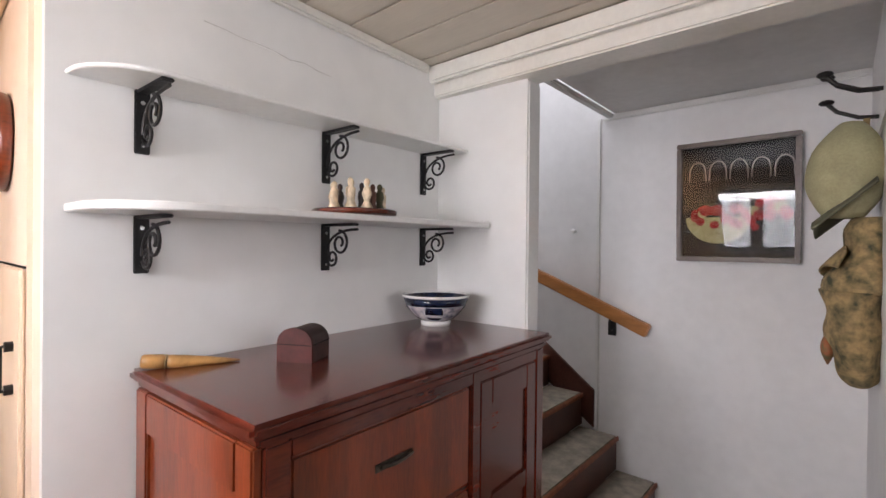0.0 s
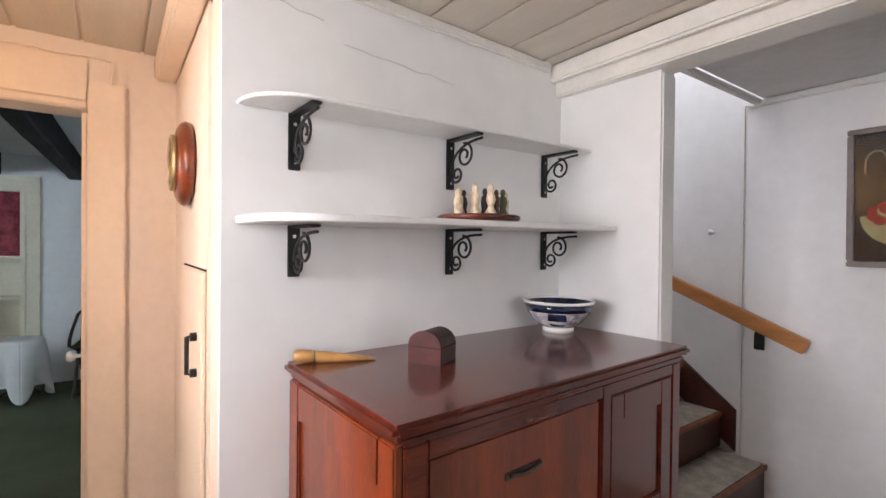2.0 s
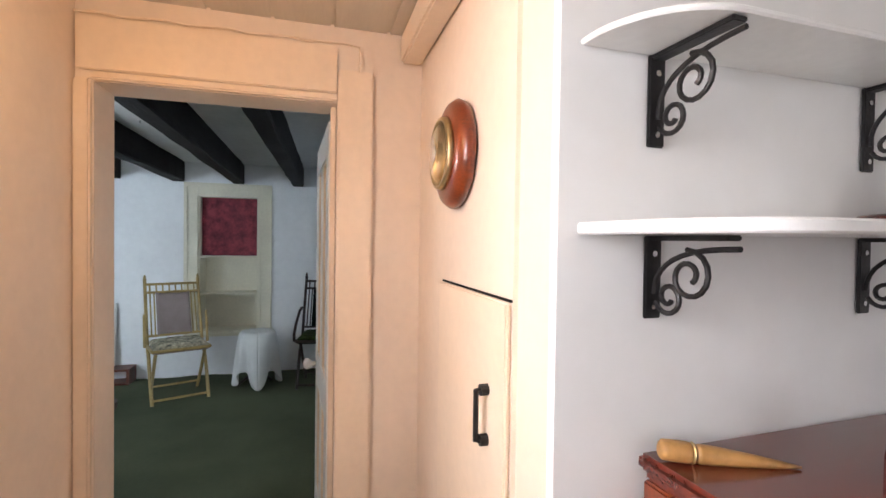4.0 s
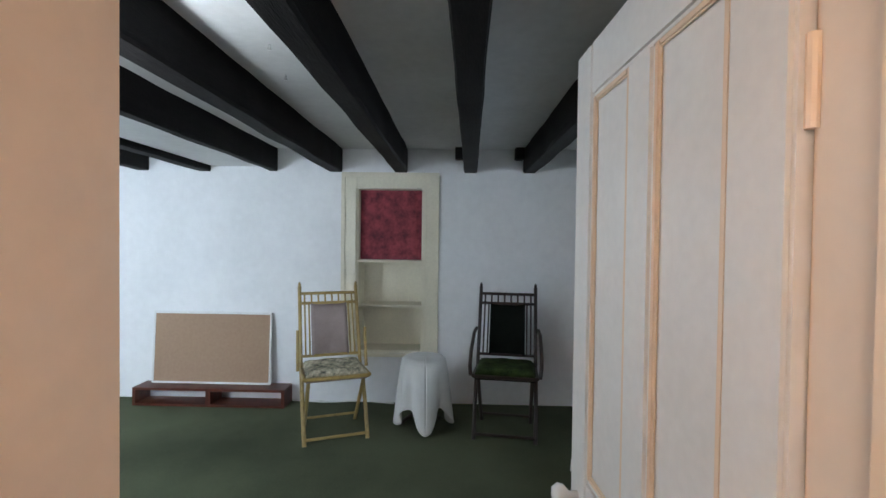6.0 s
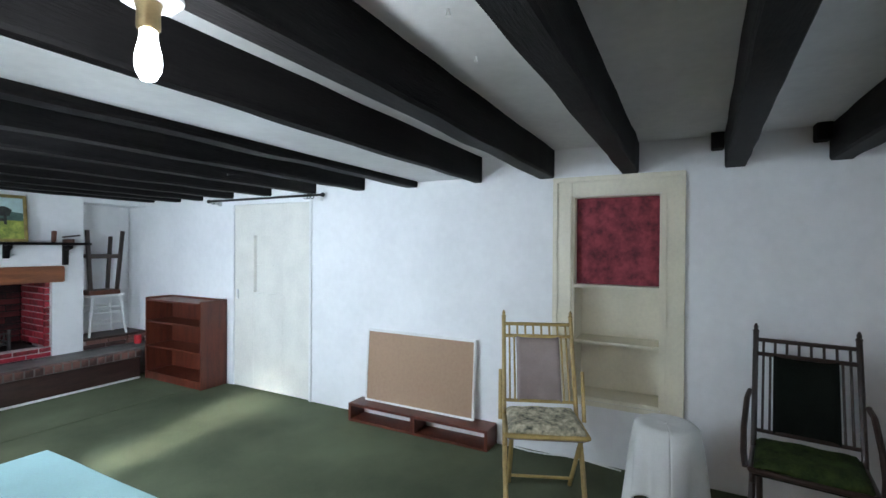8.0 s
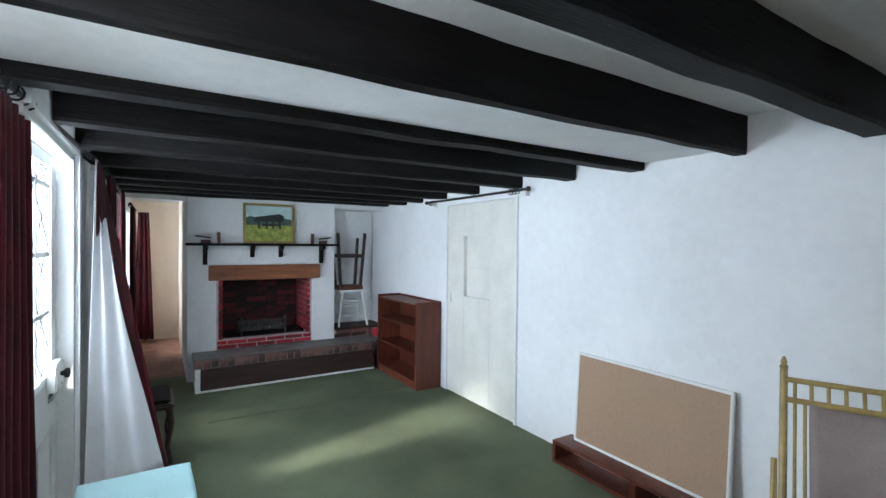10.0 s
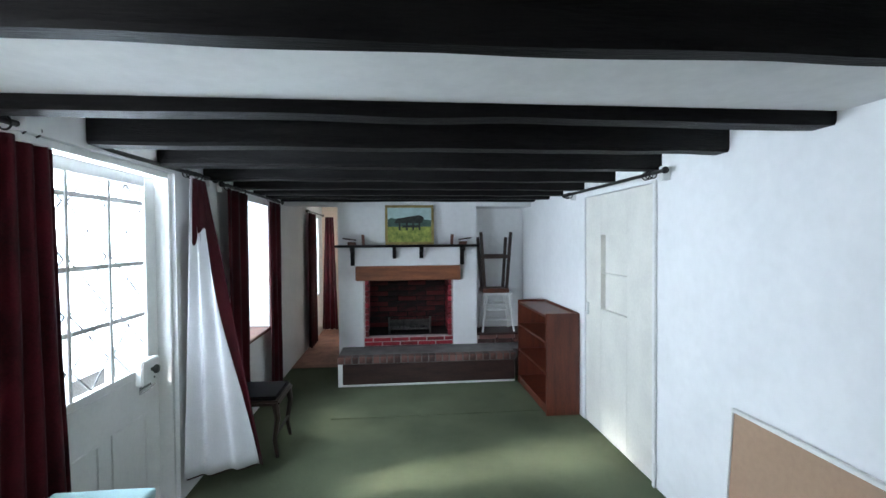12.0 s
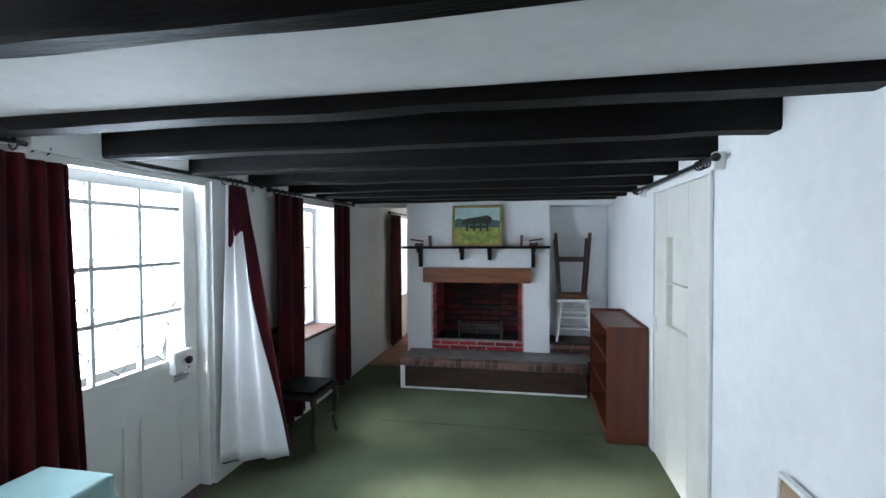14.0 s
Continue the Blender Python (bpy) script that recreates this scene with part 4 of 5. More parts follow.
hearth = thing("raised_hearth", pose(0, 0, 0), "raised hearth with slate top, brick edge and dark front board", "hearth")
HX0, HX1, HY = -4.90, -3.05, -6.13
part("core", block(HX0 + 0.01, HX1 - 0.01, CY + 0.001, HY - 0.035, F2, HT - 0.07, 0), MORTAR, hearth)
part("slab", block(HX0, HX1, CY + 0.001, HY - 0.10, HT - 0.068, HT, 0.004), HEARTH, hearth)
part("front_board", block(HX0 + 0.02, HX1 - 0.05, HY - 0.034, HY - 0.012, F2 + 0.02, HT - 0.075, 0.003), DARKBOARD, hearth)
part("white_edge", block(HX1 - 0.05, HX1 - 0.004, HY - 0.034, HY - 0.006, F2, HT - 0.072, 0.003), WHITE_GLOSS, hearth)
part("white_skirting", block(HX0 + 0.02, HX1 - 0.05, HY - 0.034, HY - 0.008, F2, F2 + 0.018, 0.002), WHITE_GLOSS, hearth)
part("edge_mortar", block(HX0 + 0.002, HX1 - 0.002, HY - 0.10, HY - 0.006, HT - 0.07, HT - 0.006, 0), DARKMORTAR, hearth)
n = 26
for i in range(n):
    w = (HX1 - HX0) / n
    brick(hearth, (w - 0.012, 0.096, 0.066), pose(HX0 + w * (i + 0.5), HY - 0.051 + random.uniform(-0.002, 0.002), HT - 0.034), EDGEBRICK)
step = thing("alcove_plinth", pose(0, 0, 0), "brick-fronted plinth with a dark tiled top in the alcove", "plinth")
part("core", block(-5.198, -4.562, -6.975, CY - 0.03, F2, 0.485, 0), MORTAR, step)
part("top", block(-5.198, -4.562, -6.975, CY + 0.012, 0.485, 0.508, 0.004), DARKBOARD, step)
part("lower_shelf", block(-5.198, HX0 - 0.004, CY - 0.028, HY - 0.2, F2, HT - 0.004, 0.004), HEARTH, step)
for c in range(2):
    for i in range(3):
        brick(step, (0.196, 0.028, 0.042), pose(-4.67 - 0.208 * i - 0.02 * c, CY - 0.015, HT + 0.023 + 0.046 * c), EDGEBRICK)
GRATEIRON = mat("ash_grey_cast_iron", (0.085, 0.08, 0.075), 0.55, 0.4, 20, 90, 0.3, metal=0.2)
grate = thing("fire_grate", pose(-3.80, CY - 0.30, 0.47), "black iron fire grate with upright bars", "fire grate")
for s in (-1, 1):
    part("end_post", rod((s * 0.24, 0.06, 0), (s * 0.24, 0.06, 0.20), 0.014), GRATEIRON, grate)
    part("rear_post", rod((s * 0.24, -0.16, 0), (s * 0.24, -0.16, 0.14), 0.010), GRATEIRON, grate)
    part("side_bar", rod((s * 0.24, -0.16, 0.08), (s * 0.24, 0.06, 0.08), 0.008), GRATEIRON, grate)
for z in (0.06, 0.165):
    part("front_rail", rod((-0.24, 0.06, z), (0.24, 0.06, z), 0.008), GRATEIRON, grate)
for i in range(11):
    part("bar", rod((-0.2 + 0.04 * i, 0.06, 0.055), (-0.2 + 0.04 * i, 0.064, 0.18), 0.006), GRATEIRON, grate)
part("back_plate", block(-0.24, 0.24, -0.165, -0.155, 0.02, 0.12, 0.004), GRATEIRON, grate)
part("floor_bars", block(-0.23, 0.23, -0.15, 0.05, 0.05, 0.062, 0.003), GRATEIRON, grate)

mantel = thing("mantel_shelf", pose(0, 0, 0), "black mantel shelf on black wooden brackets", "mantel shelf")
part("board", block(-4.56, -2.99, CY + 0.001, CY + 0.17, 1.500, 1.527, 0.005), BEAM, mantel)
for x, h, d in ((-3.17, 0.20, 0.13), (-3.63, 0.125, 0.10), (-3.93, 0.125, 0.10), (-4.39, 0.20, 0.13)):
    prof = [(0.0, 0.0), (d, 0.0), (d, -0.03), (0.045, -0.05), (0.035, -h), (0.0, -h)]
    part("bracket", prism(prof, 0.042, pose(x + 0.021, CY + 0.001, 1.499, 0, 0, 90)), BEAM, mantel)
    part("bracket_peg", rod((x - 0.05, CY + 0.001, 1.41), (x - 0.05, CY + 0.045, 1.415), 0.006), WHITE_GLOSS, mantel)

paint = thing("landscape_painting", pose(-3.80, CY + 0.075, 1.527, 7), "small gilt-framed landscape painting leaning on the mantel", "painting")
for x0, x1, z0, z1 in ((-0.27, 0.27, 0.0, 0.028), (-0.27, 0.27, 0.412, 0.44), (-0.27, -0.242, 0.028, 0.412), (0.242, 0.27, 0.028, 0.412)):
    part("frame_bar", block(x0, x1, 0.0, 0.022, z0, z1, 0.005), GILT, paint)
GRASS_P = mat("painted_meadow", (0.36, 0.38, 0.08), 0.6, 0.2, 18, 60, 0.1, color2=(0.10, 0.16, 0.03))
SKY_P = mat("painted_sky", (0.45, 0.60, 0.58), 0.6, 0.1, 9, 60, 0.1)
BARN_P = mat("painted_barn", (0.03, 0.035, 0.03), 0.6, 0.4, 20, 60, 0.1)
HILL_P = mat("painted_hills", (0.07, 0.13, 0.11), 0.6, 0.3, 14, 60, 0.1)
part("sky", block(-0.242, 0.242, 0.004, 0.010, 0.22, 0.412, 0), SKY_P, paint)
part("meadow", block(-0.242, 0.242, 0.004, 0.010, 0.028, 0.22, 0), GRASS_P, paint)
part("hills", prism([(-0.24, 0.2), (-0.24, 0.27), (-0.1, 0.29), (0.05, 0.26), (0.2, 0.30), (0.24, 0.28), (0.24, 0.2)], 0.0012, pose(0, 0.010, 0)), HILL_P, paint)
part("barn_roof", prism([(-0.14, 0.24), (-0.16, 0.30), (-0.11, 0.33), (0.14, 0.29), (0.17, 0.24)], 0.0012, pose(0, 0.0115, 0)), BARN_P, paint)
for x in (-0.12, -0.05, 0.02, 0.10):
    part("barn_post", block(x, x + 0.02, 0.0115, 0.0127, 0.16, 0.24, 0), BARN_P, paint)
part("barn_floor", block(-0.12, 0.08, 0.0115, 0.0125, 0.19, 0.215, 0), BARN_P, paint)
for sx, x in ((1, -3.17), (-1, -4.39)):
    o = thing("wooden_plane", pose(x, CY + 0.085, 1.527), "small old wooden hand plane standing on the mantel", "hand plane", "planes on the mantel")
    part("stock", block(-0.045, 0.045, -0.022, 0.022, 0, 0.035, 0.004), BROWNWOOD, o)
    part("sole", block(-0.075, 0.075, -0.016, 0.016, 0.036, 0.052, 0.004, pose(sx * 0.03, 0, 0.02, 0, sx * -8, 0)), DARKWOOD, o)
    c = thing("wooden_peg", pose(x - sx * 0.125, CY + 0.085, 1.527), "upright dark wooden block on the mantel", "block", "blocks on the mantel")
    part("block", block(-0.016, 0.016, -0.02, 0.02, 0, 0.115, 0.004, pose(0, 0, 0, 0, sx * 3, 0)), BROWNWOOD, c)

# stools in the alcove
stool = thing("white_stool", pose(-4.82, -6.79, 0.508), "white painted wooden stool with stretchers on the plinth", "stool")
part("seat", block(-0.185, 0.185, -0.15, 0.15, 0.42, 0.448, 0.009), WHITE_GLOSS, stool)
for sx in (-1, 1):
    for sy in (-1, 1):
        part("leg", rod((sx * 0.185, sy * 0.14, 0), (sx * 0.13, sy * 0.11, 0.425), 0.013, 0.018), WHITE_GLOSS, stool)
for z, w in ((0.13, 0.172), (0.25, 0.157), (0.31, 0.15)):
    part("stretcher", rod((-w, 0.125, z), (w, 0.125, z), 0.009), WHITE_GLOSS, stool)
    part("stretcher", rod((-w, -0.12, z), (w, -0.12, z), 0.009), WHITE_GLOSS, stool)
up = thing("upturned_stool", pose(-4.80, -6.80, 0.956), "dark brown wooden stool standing upside down on the white stool", "stool")
part("seat", block(-0.155, 0.155, -0.13, 0.13, 0.0, 0.05, 0.006), BROWNWOOD, up)
for sx in (-1, 1):
    for sy in (-1, 1):
        part("leg", block(-0.017, 0.017, -0.017, 0.017, 0, 0.66 if sy > 0 else 0.60, 0.003, pose(sx * 0.13, sy * 0.10, 0.05, -sy * 2, sx * 4, 0)), DARKWOOD, up)
for y in (-0.11, 0.11):
    part("stretcher", block(-0.15, 0.15, y - 0.01, y + 0.01, 0.40, 0.445, 0.003), DARKWOOD, up)
tin = thing("red_tin", pose(-5.06, -6.52, HT - 0.004), "small red tin on the hearth ledge", "tin")
part("body", lathe([(0.035, 0), (0.037, 0.006), (0.037, 0.09), (0.034, 0.096), (0.01, 0.098)], 20), RED_TIN, tin)

# ---- west wall things ----
door2 = thing("side_door", pose(-5.205, -5.08, F2), "white painted closed door with an inset glazed-shaped panel", "door")
for y0, y1, z0, z1 in ((0.004, 0.285, 0.004, 1.826), (0.685, 1.036, 0.004, 1.826), (0.2855, 0.6845, 1.52, 1.826), (0.2855, 0.6845, 0.004, 0.957)):
    part("leaf_board", block(-0.05, -0.004, y0, y1, z0, z1, 0.0015), CREAM_GLOSS, door2)
for z0, z1 in ((0.957, 1.222), (1.234, 1.52)):
    part("recessed_light", block(-0.049, -0.040, 0.2855, 0.6845, z0, z1, 0), CREAM_GLOSS, door2)
part("middle_bar", block(-0.049, -0.008, 0.2855, 0.6845, 1.2225, 1.2335, 0.002), CREAM_GLOSS, door2)
part("latch", block(-0.004, 0.014, 0.05, 0.07, 0.88, 0.98, 0.003), WHITE_GLOSS, door2)
for z in (0.12, 0.86, 1.62):
    part("hinge", block(-0.004, 0.008, 1.0, 1.03, z, z + 0.09, 0.002), CREAM_GLOSS, door2)
tagged(part("trim_side_door_edge", block(-5.199, -5.182, -4.04, -4.012, F2, 1.93, 0.004), WHITE_GLOSS), "white painted door edge strip", "door casing", kind="structure")


def curtain_rod(x, y0, y1, z, label, rings=(), turn=0.0):
    r = thing("curtain_rod", pose(x, y0, z, 0, 0, turn), label, "curtain rod", "curtain rods")
    part("pole", rod((0, 0, 0), (0, y1 - y0, 0), 0.011), IRON, r)
    for y in (0, y1 - y0):
        bm = bmesh.new()
        bmesh.ops.create_uvsphere(bm, u_segments=12, v_segments=8, radius=0.02, matrix=pose(0, y, 0))
        part("finial", bm, IRON, r)
    for y in rings:
        bm = tube([(0.022 * math.cos(a), y - y0, 0.022 * math.sin(a) - 0.008) for a in [2 * math.pi * i / 14 for i in range(15)]], 0.0035, 6)
        part("ring", bm, IRON, r)
    return r


rd = curtain_rod(-5.145, -5.40, -3.845, 1.963, "black iron curtain rod over the side door", [-5.33, -5.30, -5.26, -4.05, -4.01, -3.97])
for y in (0.12, 1.50):
    part("bracket", block(-0.053, -0.006, y - 0.02, y + 0.02, -0.05, 0.03, 0.003), WHITE_GLOSS, rd, "white wooden bracket")

nic = thing("recess_shelves", pose(-5.2, -1.41, 0.5), "cream painted recessed wall shelves with red damask in the top", "recess")
W = 0.27
part("back", block(-0.26, -0.245, -W, W, 0, 1.35, 0), NICHE_CREAM, nic)
for y in (-W, W - 0.012):
    part("side_lining", block(-0.245, 0.0, y, y + 0.012, 0, 1.35, 0), NICHE_CREAM, nic)
part("bottom_board", block(-0.245, 0.004, -W + 0.012, W - 0.012, 0, 0.022, 0.003), NICHE_CREAM, nic)
for z in (0.395, 0.765):
    part("shelf", block(-0.245, 0.002, -W + 0.012, W - 0.012, z - 0.02, z, 0.003), NICHE_CREAM, nic)
part("damask", sheet(lambda u, v: (-0.06 + 0.004 * math.sin(9 * u), -W + 0.013 + (2 * W - 0.026) * u, 0.768 + 0.575 * v), 24, 4, 0.004), DAMASK, nic, "red damask cloth")
part("top_board", block(-0.245, 0.0, -W + 0.012, W - 0.012, 1.345, 1.352, 0), NICHE_CREAM, nic)
for y0, y1, z0, z1 in ((-W - 0.13, -W, -0.02, 1.48), (W, W + 0.13, -0.02, 1.48), (-W, W, 1.352, 1.48)):
    part("architrave", block(0.001, 0.016, y0, y1, z0, z1, 0.004), NICHE_CREAM, nic)
for y0, y1, z0, z1 in ((-W - 0.13, -W - 0.095, -0.02, 1.445), (W + 0.095, W + 0.13, -0.02, 1.445), (-W - 0.13, W + 0.13, 1.445, 1.48), (-W - 0.03, -W - 0.005, -0.02, 1.36), (W + 0.005, W + 0.03, -0.02, 1.36)):
    part("architrave_bead", block(0.016, 0.03, y0, y1, z0, z1, 0.005), NICHE_CREAM, nic)
part("apron", block(0.001, 0.02, -W, W, -0.03, 0.0, 0.004), NICHE_CREAM, nic)

low = thing("low_shelf_unit", pose(-5.19, -3.43, F2), "long low dark red wooden shelf unit with two open bays", "shelf unit")
part("top", block(0, 0.185, 0, 1.22, 0.125, 0.145, 0.003), REDWOOD, low)
part("bottom", block(0, 0.185, 0, 1.22, 0.0, 0.018, 0.003), REDWOOD, low)
for y in (0.0, 0.59, 1.195):
    part("upright", block(0, 0.184, y, y + 0.025 if y != 0.59 else y + 0.04, 0.018, 0.125, 0.002), REDWOOD, low)
board = thing("cork_board", pose(-5.135, -3.355, F2 + 0.146, 0, -3.6, 0), "white-framed brown cork board leaning against the wall", "cork board")
L, H = 0.985, 0.585
part("cork", block(-0.012, 0.004, 0.012, L - 0.012, 0.012, H - 0.012, 0), CORK, board)
for y0, y1, z0, z1 in ((0, L, 0, 0.016), (0, L, H - 0.016, H), (0, 0.016, 0.016, H - 0.016), (L - 0.016, L, 0.016, H - 0.016)):
    part("frame_bar", block(-0.016, 0.010, y0, y1, z0, z1, 0.003), WHITE_GLOSS, board)
cable = tagged(part("floor_cable", tube([(-5.17 + 0.02 * math.sin(i), -2.2 + 0.12 * i, F2 + 0.01 + 0.004 * math.sin(i * 1.7)) for i in range(8)], 0.005, 6), WHITE_GLOSS), "white cable lying along the wall", "cable")

book = thing("bookcase", pose(-5.195, -6.10, F2), "empty low red-brown wooden bookcase with two shelves", "bookcase")
for y in (0.0, 0.905):
    part("side", block(0, 0.29, y, y + 0.022, 0, 0.865, 0.003), REDWOOD, book)
for z in (0.06, 0.34, 0.60, 0.825):
    part("shelf" if z < 0.8 else "top", block(0.012, 0.285, 0.022, 0.905, z, z + 0.02, 0.002), REDWOOD, book)
part("back", block(0.0, 0.011, 0.022, 0.905, 0.0, 0.865, 0), REDWOOD, book)
part("plinth", block(0.262, 0.28, 0.022, 0.905, 0, 0.06, 0.002), REDWOOD, book)


# ---- folding chairs ----
def folding_chair(m, wood, cloth, seatcloth, label):
    c = thing("folding_chair", m, label, "chair", "chairs by the recess")
    w = 0.21
    top, foot = (-0.32, 1.0), (0.25, 0.0)
    at = lambda z: top[0] + (foot[0] - top[0]) * (top[1] - z) / (top[1] - foot[1]) if z < 0.43 else -0.075 + (top[0] + 0.075) * (z - 0.43) / 0.57
    for s in (-1, 1):
        part("back_post", tube([(at(z), s * w, z) for z in (0.30, 0.43, 0.6, 0.8, 0.97)], 0.013), wood, c)
        part("finial", lathe([(0.013, 0), (0.016, 0.01), (0.009, 0.02), (0.012, 0.03), (0.004, 0.05)], 10, pose(at(0.97), s * w, 0.965)), wood, c)
        part("front_leg", tube([(-0.01, s * w, 0.42), (0.13, s * w, 0.2), (0.25, s * (w - 0.005), 0.0)], 0.014), wood, c)
        part("rear_leg", tube([(0.24, s * (w - 0.03), 0.43), (0.05, s * (w - 0.03), 0.2), (-0.12, s * (w - 0.03), 0.0)], 0.013), wood, c)
        part("seat_rail", rod((-0.10, s * w, 0.42), (0.27, s * w, 0.44), 0.013), wood, c)
        part("arm", rod((0.02, s * (w + 0.026), 0.43), (-0.05, s * (w + 0.026), 0.70), 0.012, 0.010) if wood is BAMBOO else tube([(at(0.66) + 0.01, s * (w + 0.02), 0.68), (at(0.6) + 0.06, s * (w + 0.03), 0.66), (0.08, s * (w + 0.035), 0.56), (0.20, s * (w + 0.03), 0.49), (0.25, s * (w + 0.02), 0.44)], 0.013), wood, c)
        for d in (0.035, 0.065):
            part("slat", rod((at(0.50), s * (w - d), 0.50), (at(0.86), s * (w - d), 0.86), 0.006), wood, c)
    for z in (0.86, 0.93):
        part("top_rail", rod((at(z), -w, z), (at(z), w, z), 0.011), wood, c)
    for i in range(8):
        y = -w + 2 * w * (i + 0.7) / 8.4
        part("spindle", rod((at(0.86), y, 0.862), (at(0.93), y, 0.928), 0.0065), wood, c)
    part("lower_rail", rod((at(0.50), -w, 0.50), (at(0.50), w, 0.50), 0.010), wood, c)
    part("foot_stretcher", rod((0.235, -w, 0.035), (0.235, w, 0.035), 0.010), wood, c)
    part("rear_stretcher", rod((-0.06, -w + 0.03, 0.07), (-0.06, w - 0.03, 0.07), 0.009), wood, c)
    part("front_rail", rod((0.265, -w, 0.435), (0.265, w, 0.435), 0.013), wood, c)
    part("back_cloth", sheet(lambda u, v: (at(0.5 + 0.36 * v) + 0.012 - 0.02 * math.sin(math.pi * u), -0.13 + 0.26 * u, 0.5 + 0.36 * v), 10, 8, 0.01), cloth, c, smooth=True)

    def cushion(u, v, top):
        e = min(u, 1 - u, v, 1 - v)
        puff = 0.035 * min(1, e * 7) ** 0.5
        x, y = -0.09 + 0.36 * u, -0.20 + 0.40 * v
        return (x, y, 0.452 + (puff + 0.014 * noise.noise((x * 9, y * 9, top)) if top else -0.0) + 0.002 * (1 if top else -1))
    bm = sheet(lambda u, v: cushion(u, v, 1), 18, 18, 0.03)
    part("cushion", bm, seatcloth, c, "patterned seat cushion" if seatcloth is FLORAL else "dark green seat cushion", True)
    part("seat_web", block(-0.09, 0.26, -0.2, 0.2, 0.412, 0.425, 0.004), cloth, c)
    return c


folding_chair(pose(-4.66, -1.735, F2, 0, 0, 22), BAMBOO, MAUVE, FLORAL, "yellowed bamboo folding chair with mauve back and floral cushion")
folding_chair(pose(-4.74, -0.50, F2, 0, 0, -8), DARKWOOD, BLACKCLOTH, GREENCUSH, "dark wooden folding chair with black back and green cushion")


def draped(seed, r, z_top, hem_lo, hem_hi, folds, spread, turn):
    def f(u, v):
        a = 2 * math.pi * u + turn
        if v < 0.3:
            k = v / 0.3
            return (r * k * math.cos(a), r * k * math.sin(a), z_top + 0.003 * noise.noise((k * math.cos(a) * 3, k * math.sin(a) * 3, seed)))
        s = (v - 0.3) / 0.7
        corner = abs(math.cos(2 * (a - turn))) ** 2
        hem = hem_hi + (hem_lo - hem_hi) * corner
        rr = r + 0.012 * math.sin(math.pi * min(1, s * 3) / 2) + spread * s * (0.25 + 0.75 * corner) + 0.028 * s * math.sin(folds * a + 1.2 * math.sin(2 * a + seed))
        return (rr * math.cos(a), rr * math.sin(a), z_top - (z_top - hem) * (s ** 0.95))
    return sheet(f, 96, 22, 0.004)


rt = thing("round_side_table", pose(-4.72, -1.09, F2), "small round wooden side table under a cloth", "side table")
part("top", lathe([(0.138, 0.48), (0.145, 0.488), (0.138, 0.498), (0.01, 0.499)], 28), DARKWOOD, rt)
part("column", rod((0, 0, 0.04), (0, 0, 0.48), 0.02), DARKWOOD, rt)
for k in range(3):
    a = radians(120 * k + 20)
    part("leg", tube([(0, 0, 0.10), (0.1 * math.cos(a), 0.1 * math.sin(a), 0.07), (0.17 * math.cos(a), 0.17 * math.sin(a), 0.012)], 0.014), DARKWOOD, rt)
cl = part("table_cloth", draped(2, 0.150, 0.505, 0.02, 0.17, 6, 0.03, radians(8)), LINEN, smooth=True)
cl.location = (-4.72, -1.09, F2)
tagged(cl, "creased white linen cloth draped over the round table", "tablecloth")


# ---- curtains ----
def curtain(name, bm, label, lining=None):
    ob = thing(name, pose(0, 0, 0), label, "curtain", "red curtains")
    part("cloth", bm, VELVET, ob, smooth=True)
    if lining is not None:
        part("lining", lining, LINING, ob, "white lining", True)
    return ob


def hanging(x, y0, y1, z0, z1, folds, depth, taper=1.0, axis="y"):
    def f(u, v):
        s = 1 - v
        width = taper + (1 - taper) * s
        mid = (y0 + y1) / 2
        a = mid + (y1 - y0) * (u - 0.5) * width
        w = depth * math.sin(2 * math.pi * folds * u + 0.6 * math.sin(5 * u)) * (0.55 + 0.45 * s) + 0.006 * noise.noise((u * 9, v * 3, y0))
        return (x + w, a, z0 + (z1 - z0) * v) if axis == "y" else (a, x + w, z0 + (z1 - z0) * v)
    return f


curtain("velvet_curtain", sheet(hanging(-2.378, -3.375, -2.88, F2 + 0.10, 1.955, 5, 0.020, 0.72), 80, 20, 0.005), "dark red velvet curtain hanging beside the front door")


def drawn(off, lined=False):
    """Curtain gathered at the rod and pulled out into the room at its foot; its lining narrows to nothing at the rod."""
    def f(u, v):
        s = 1 - v
        if lined:
            u = u * 0.93 * (0.30 + 0.70 * min(1.0, 1.02 * s) ** 0.45)
        top = Vector((-2.49, -4.25 - 0.16 * u, 1.955))
        foot = Vector((-2.45 - 0.37 * u, -4.215 - 0.20 * u, F2 + 0.11 - 0.03 * u))
        p = top.lerp(foot, s)
        w = 0.020 * math.sin(2 * math.pi * 3.2 * u + 0.9 * math.sin(4 * u + 1) + 0.7 * s) * (0.35 + 0.65 * s)
        return (p.x + 0.4 * w + off * 0.45, p.y + w + off, p.z + (0.012 if lined else 0.0))
    return f


curtain("velvet_curtain", sheet(drawn(0.0), 90, 26, 0.004), "dark red velvet curtain pulled aside showing its white lining", sheet(drawn(0.016, True), 90, 26, 0.003))
curtain("velvet_curtain", sheet(hanging(-2.49, -5.20, -4.76, F2 + 0.08, 1.95, 3, 0.026), 60, 16, 0.005), "dark red velvet curtain beside the side window")
curtain("velvet_curtain", sheet(hanging(-2.49, -6.22, -5.80, F2 + 0.06, 1.945, 3, 0.024), 60, 16, 0.005), "dark red velvet curtain beside the side window")
curtain("velvet_curtain", sheet(hanging(-2.49, -8.20, -7.68, F2 + 0.05, 1.945, 4, 0.03), 60, 16, 0.005), "red velvet curtain past the chimney")
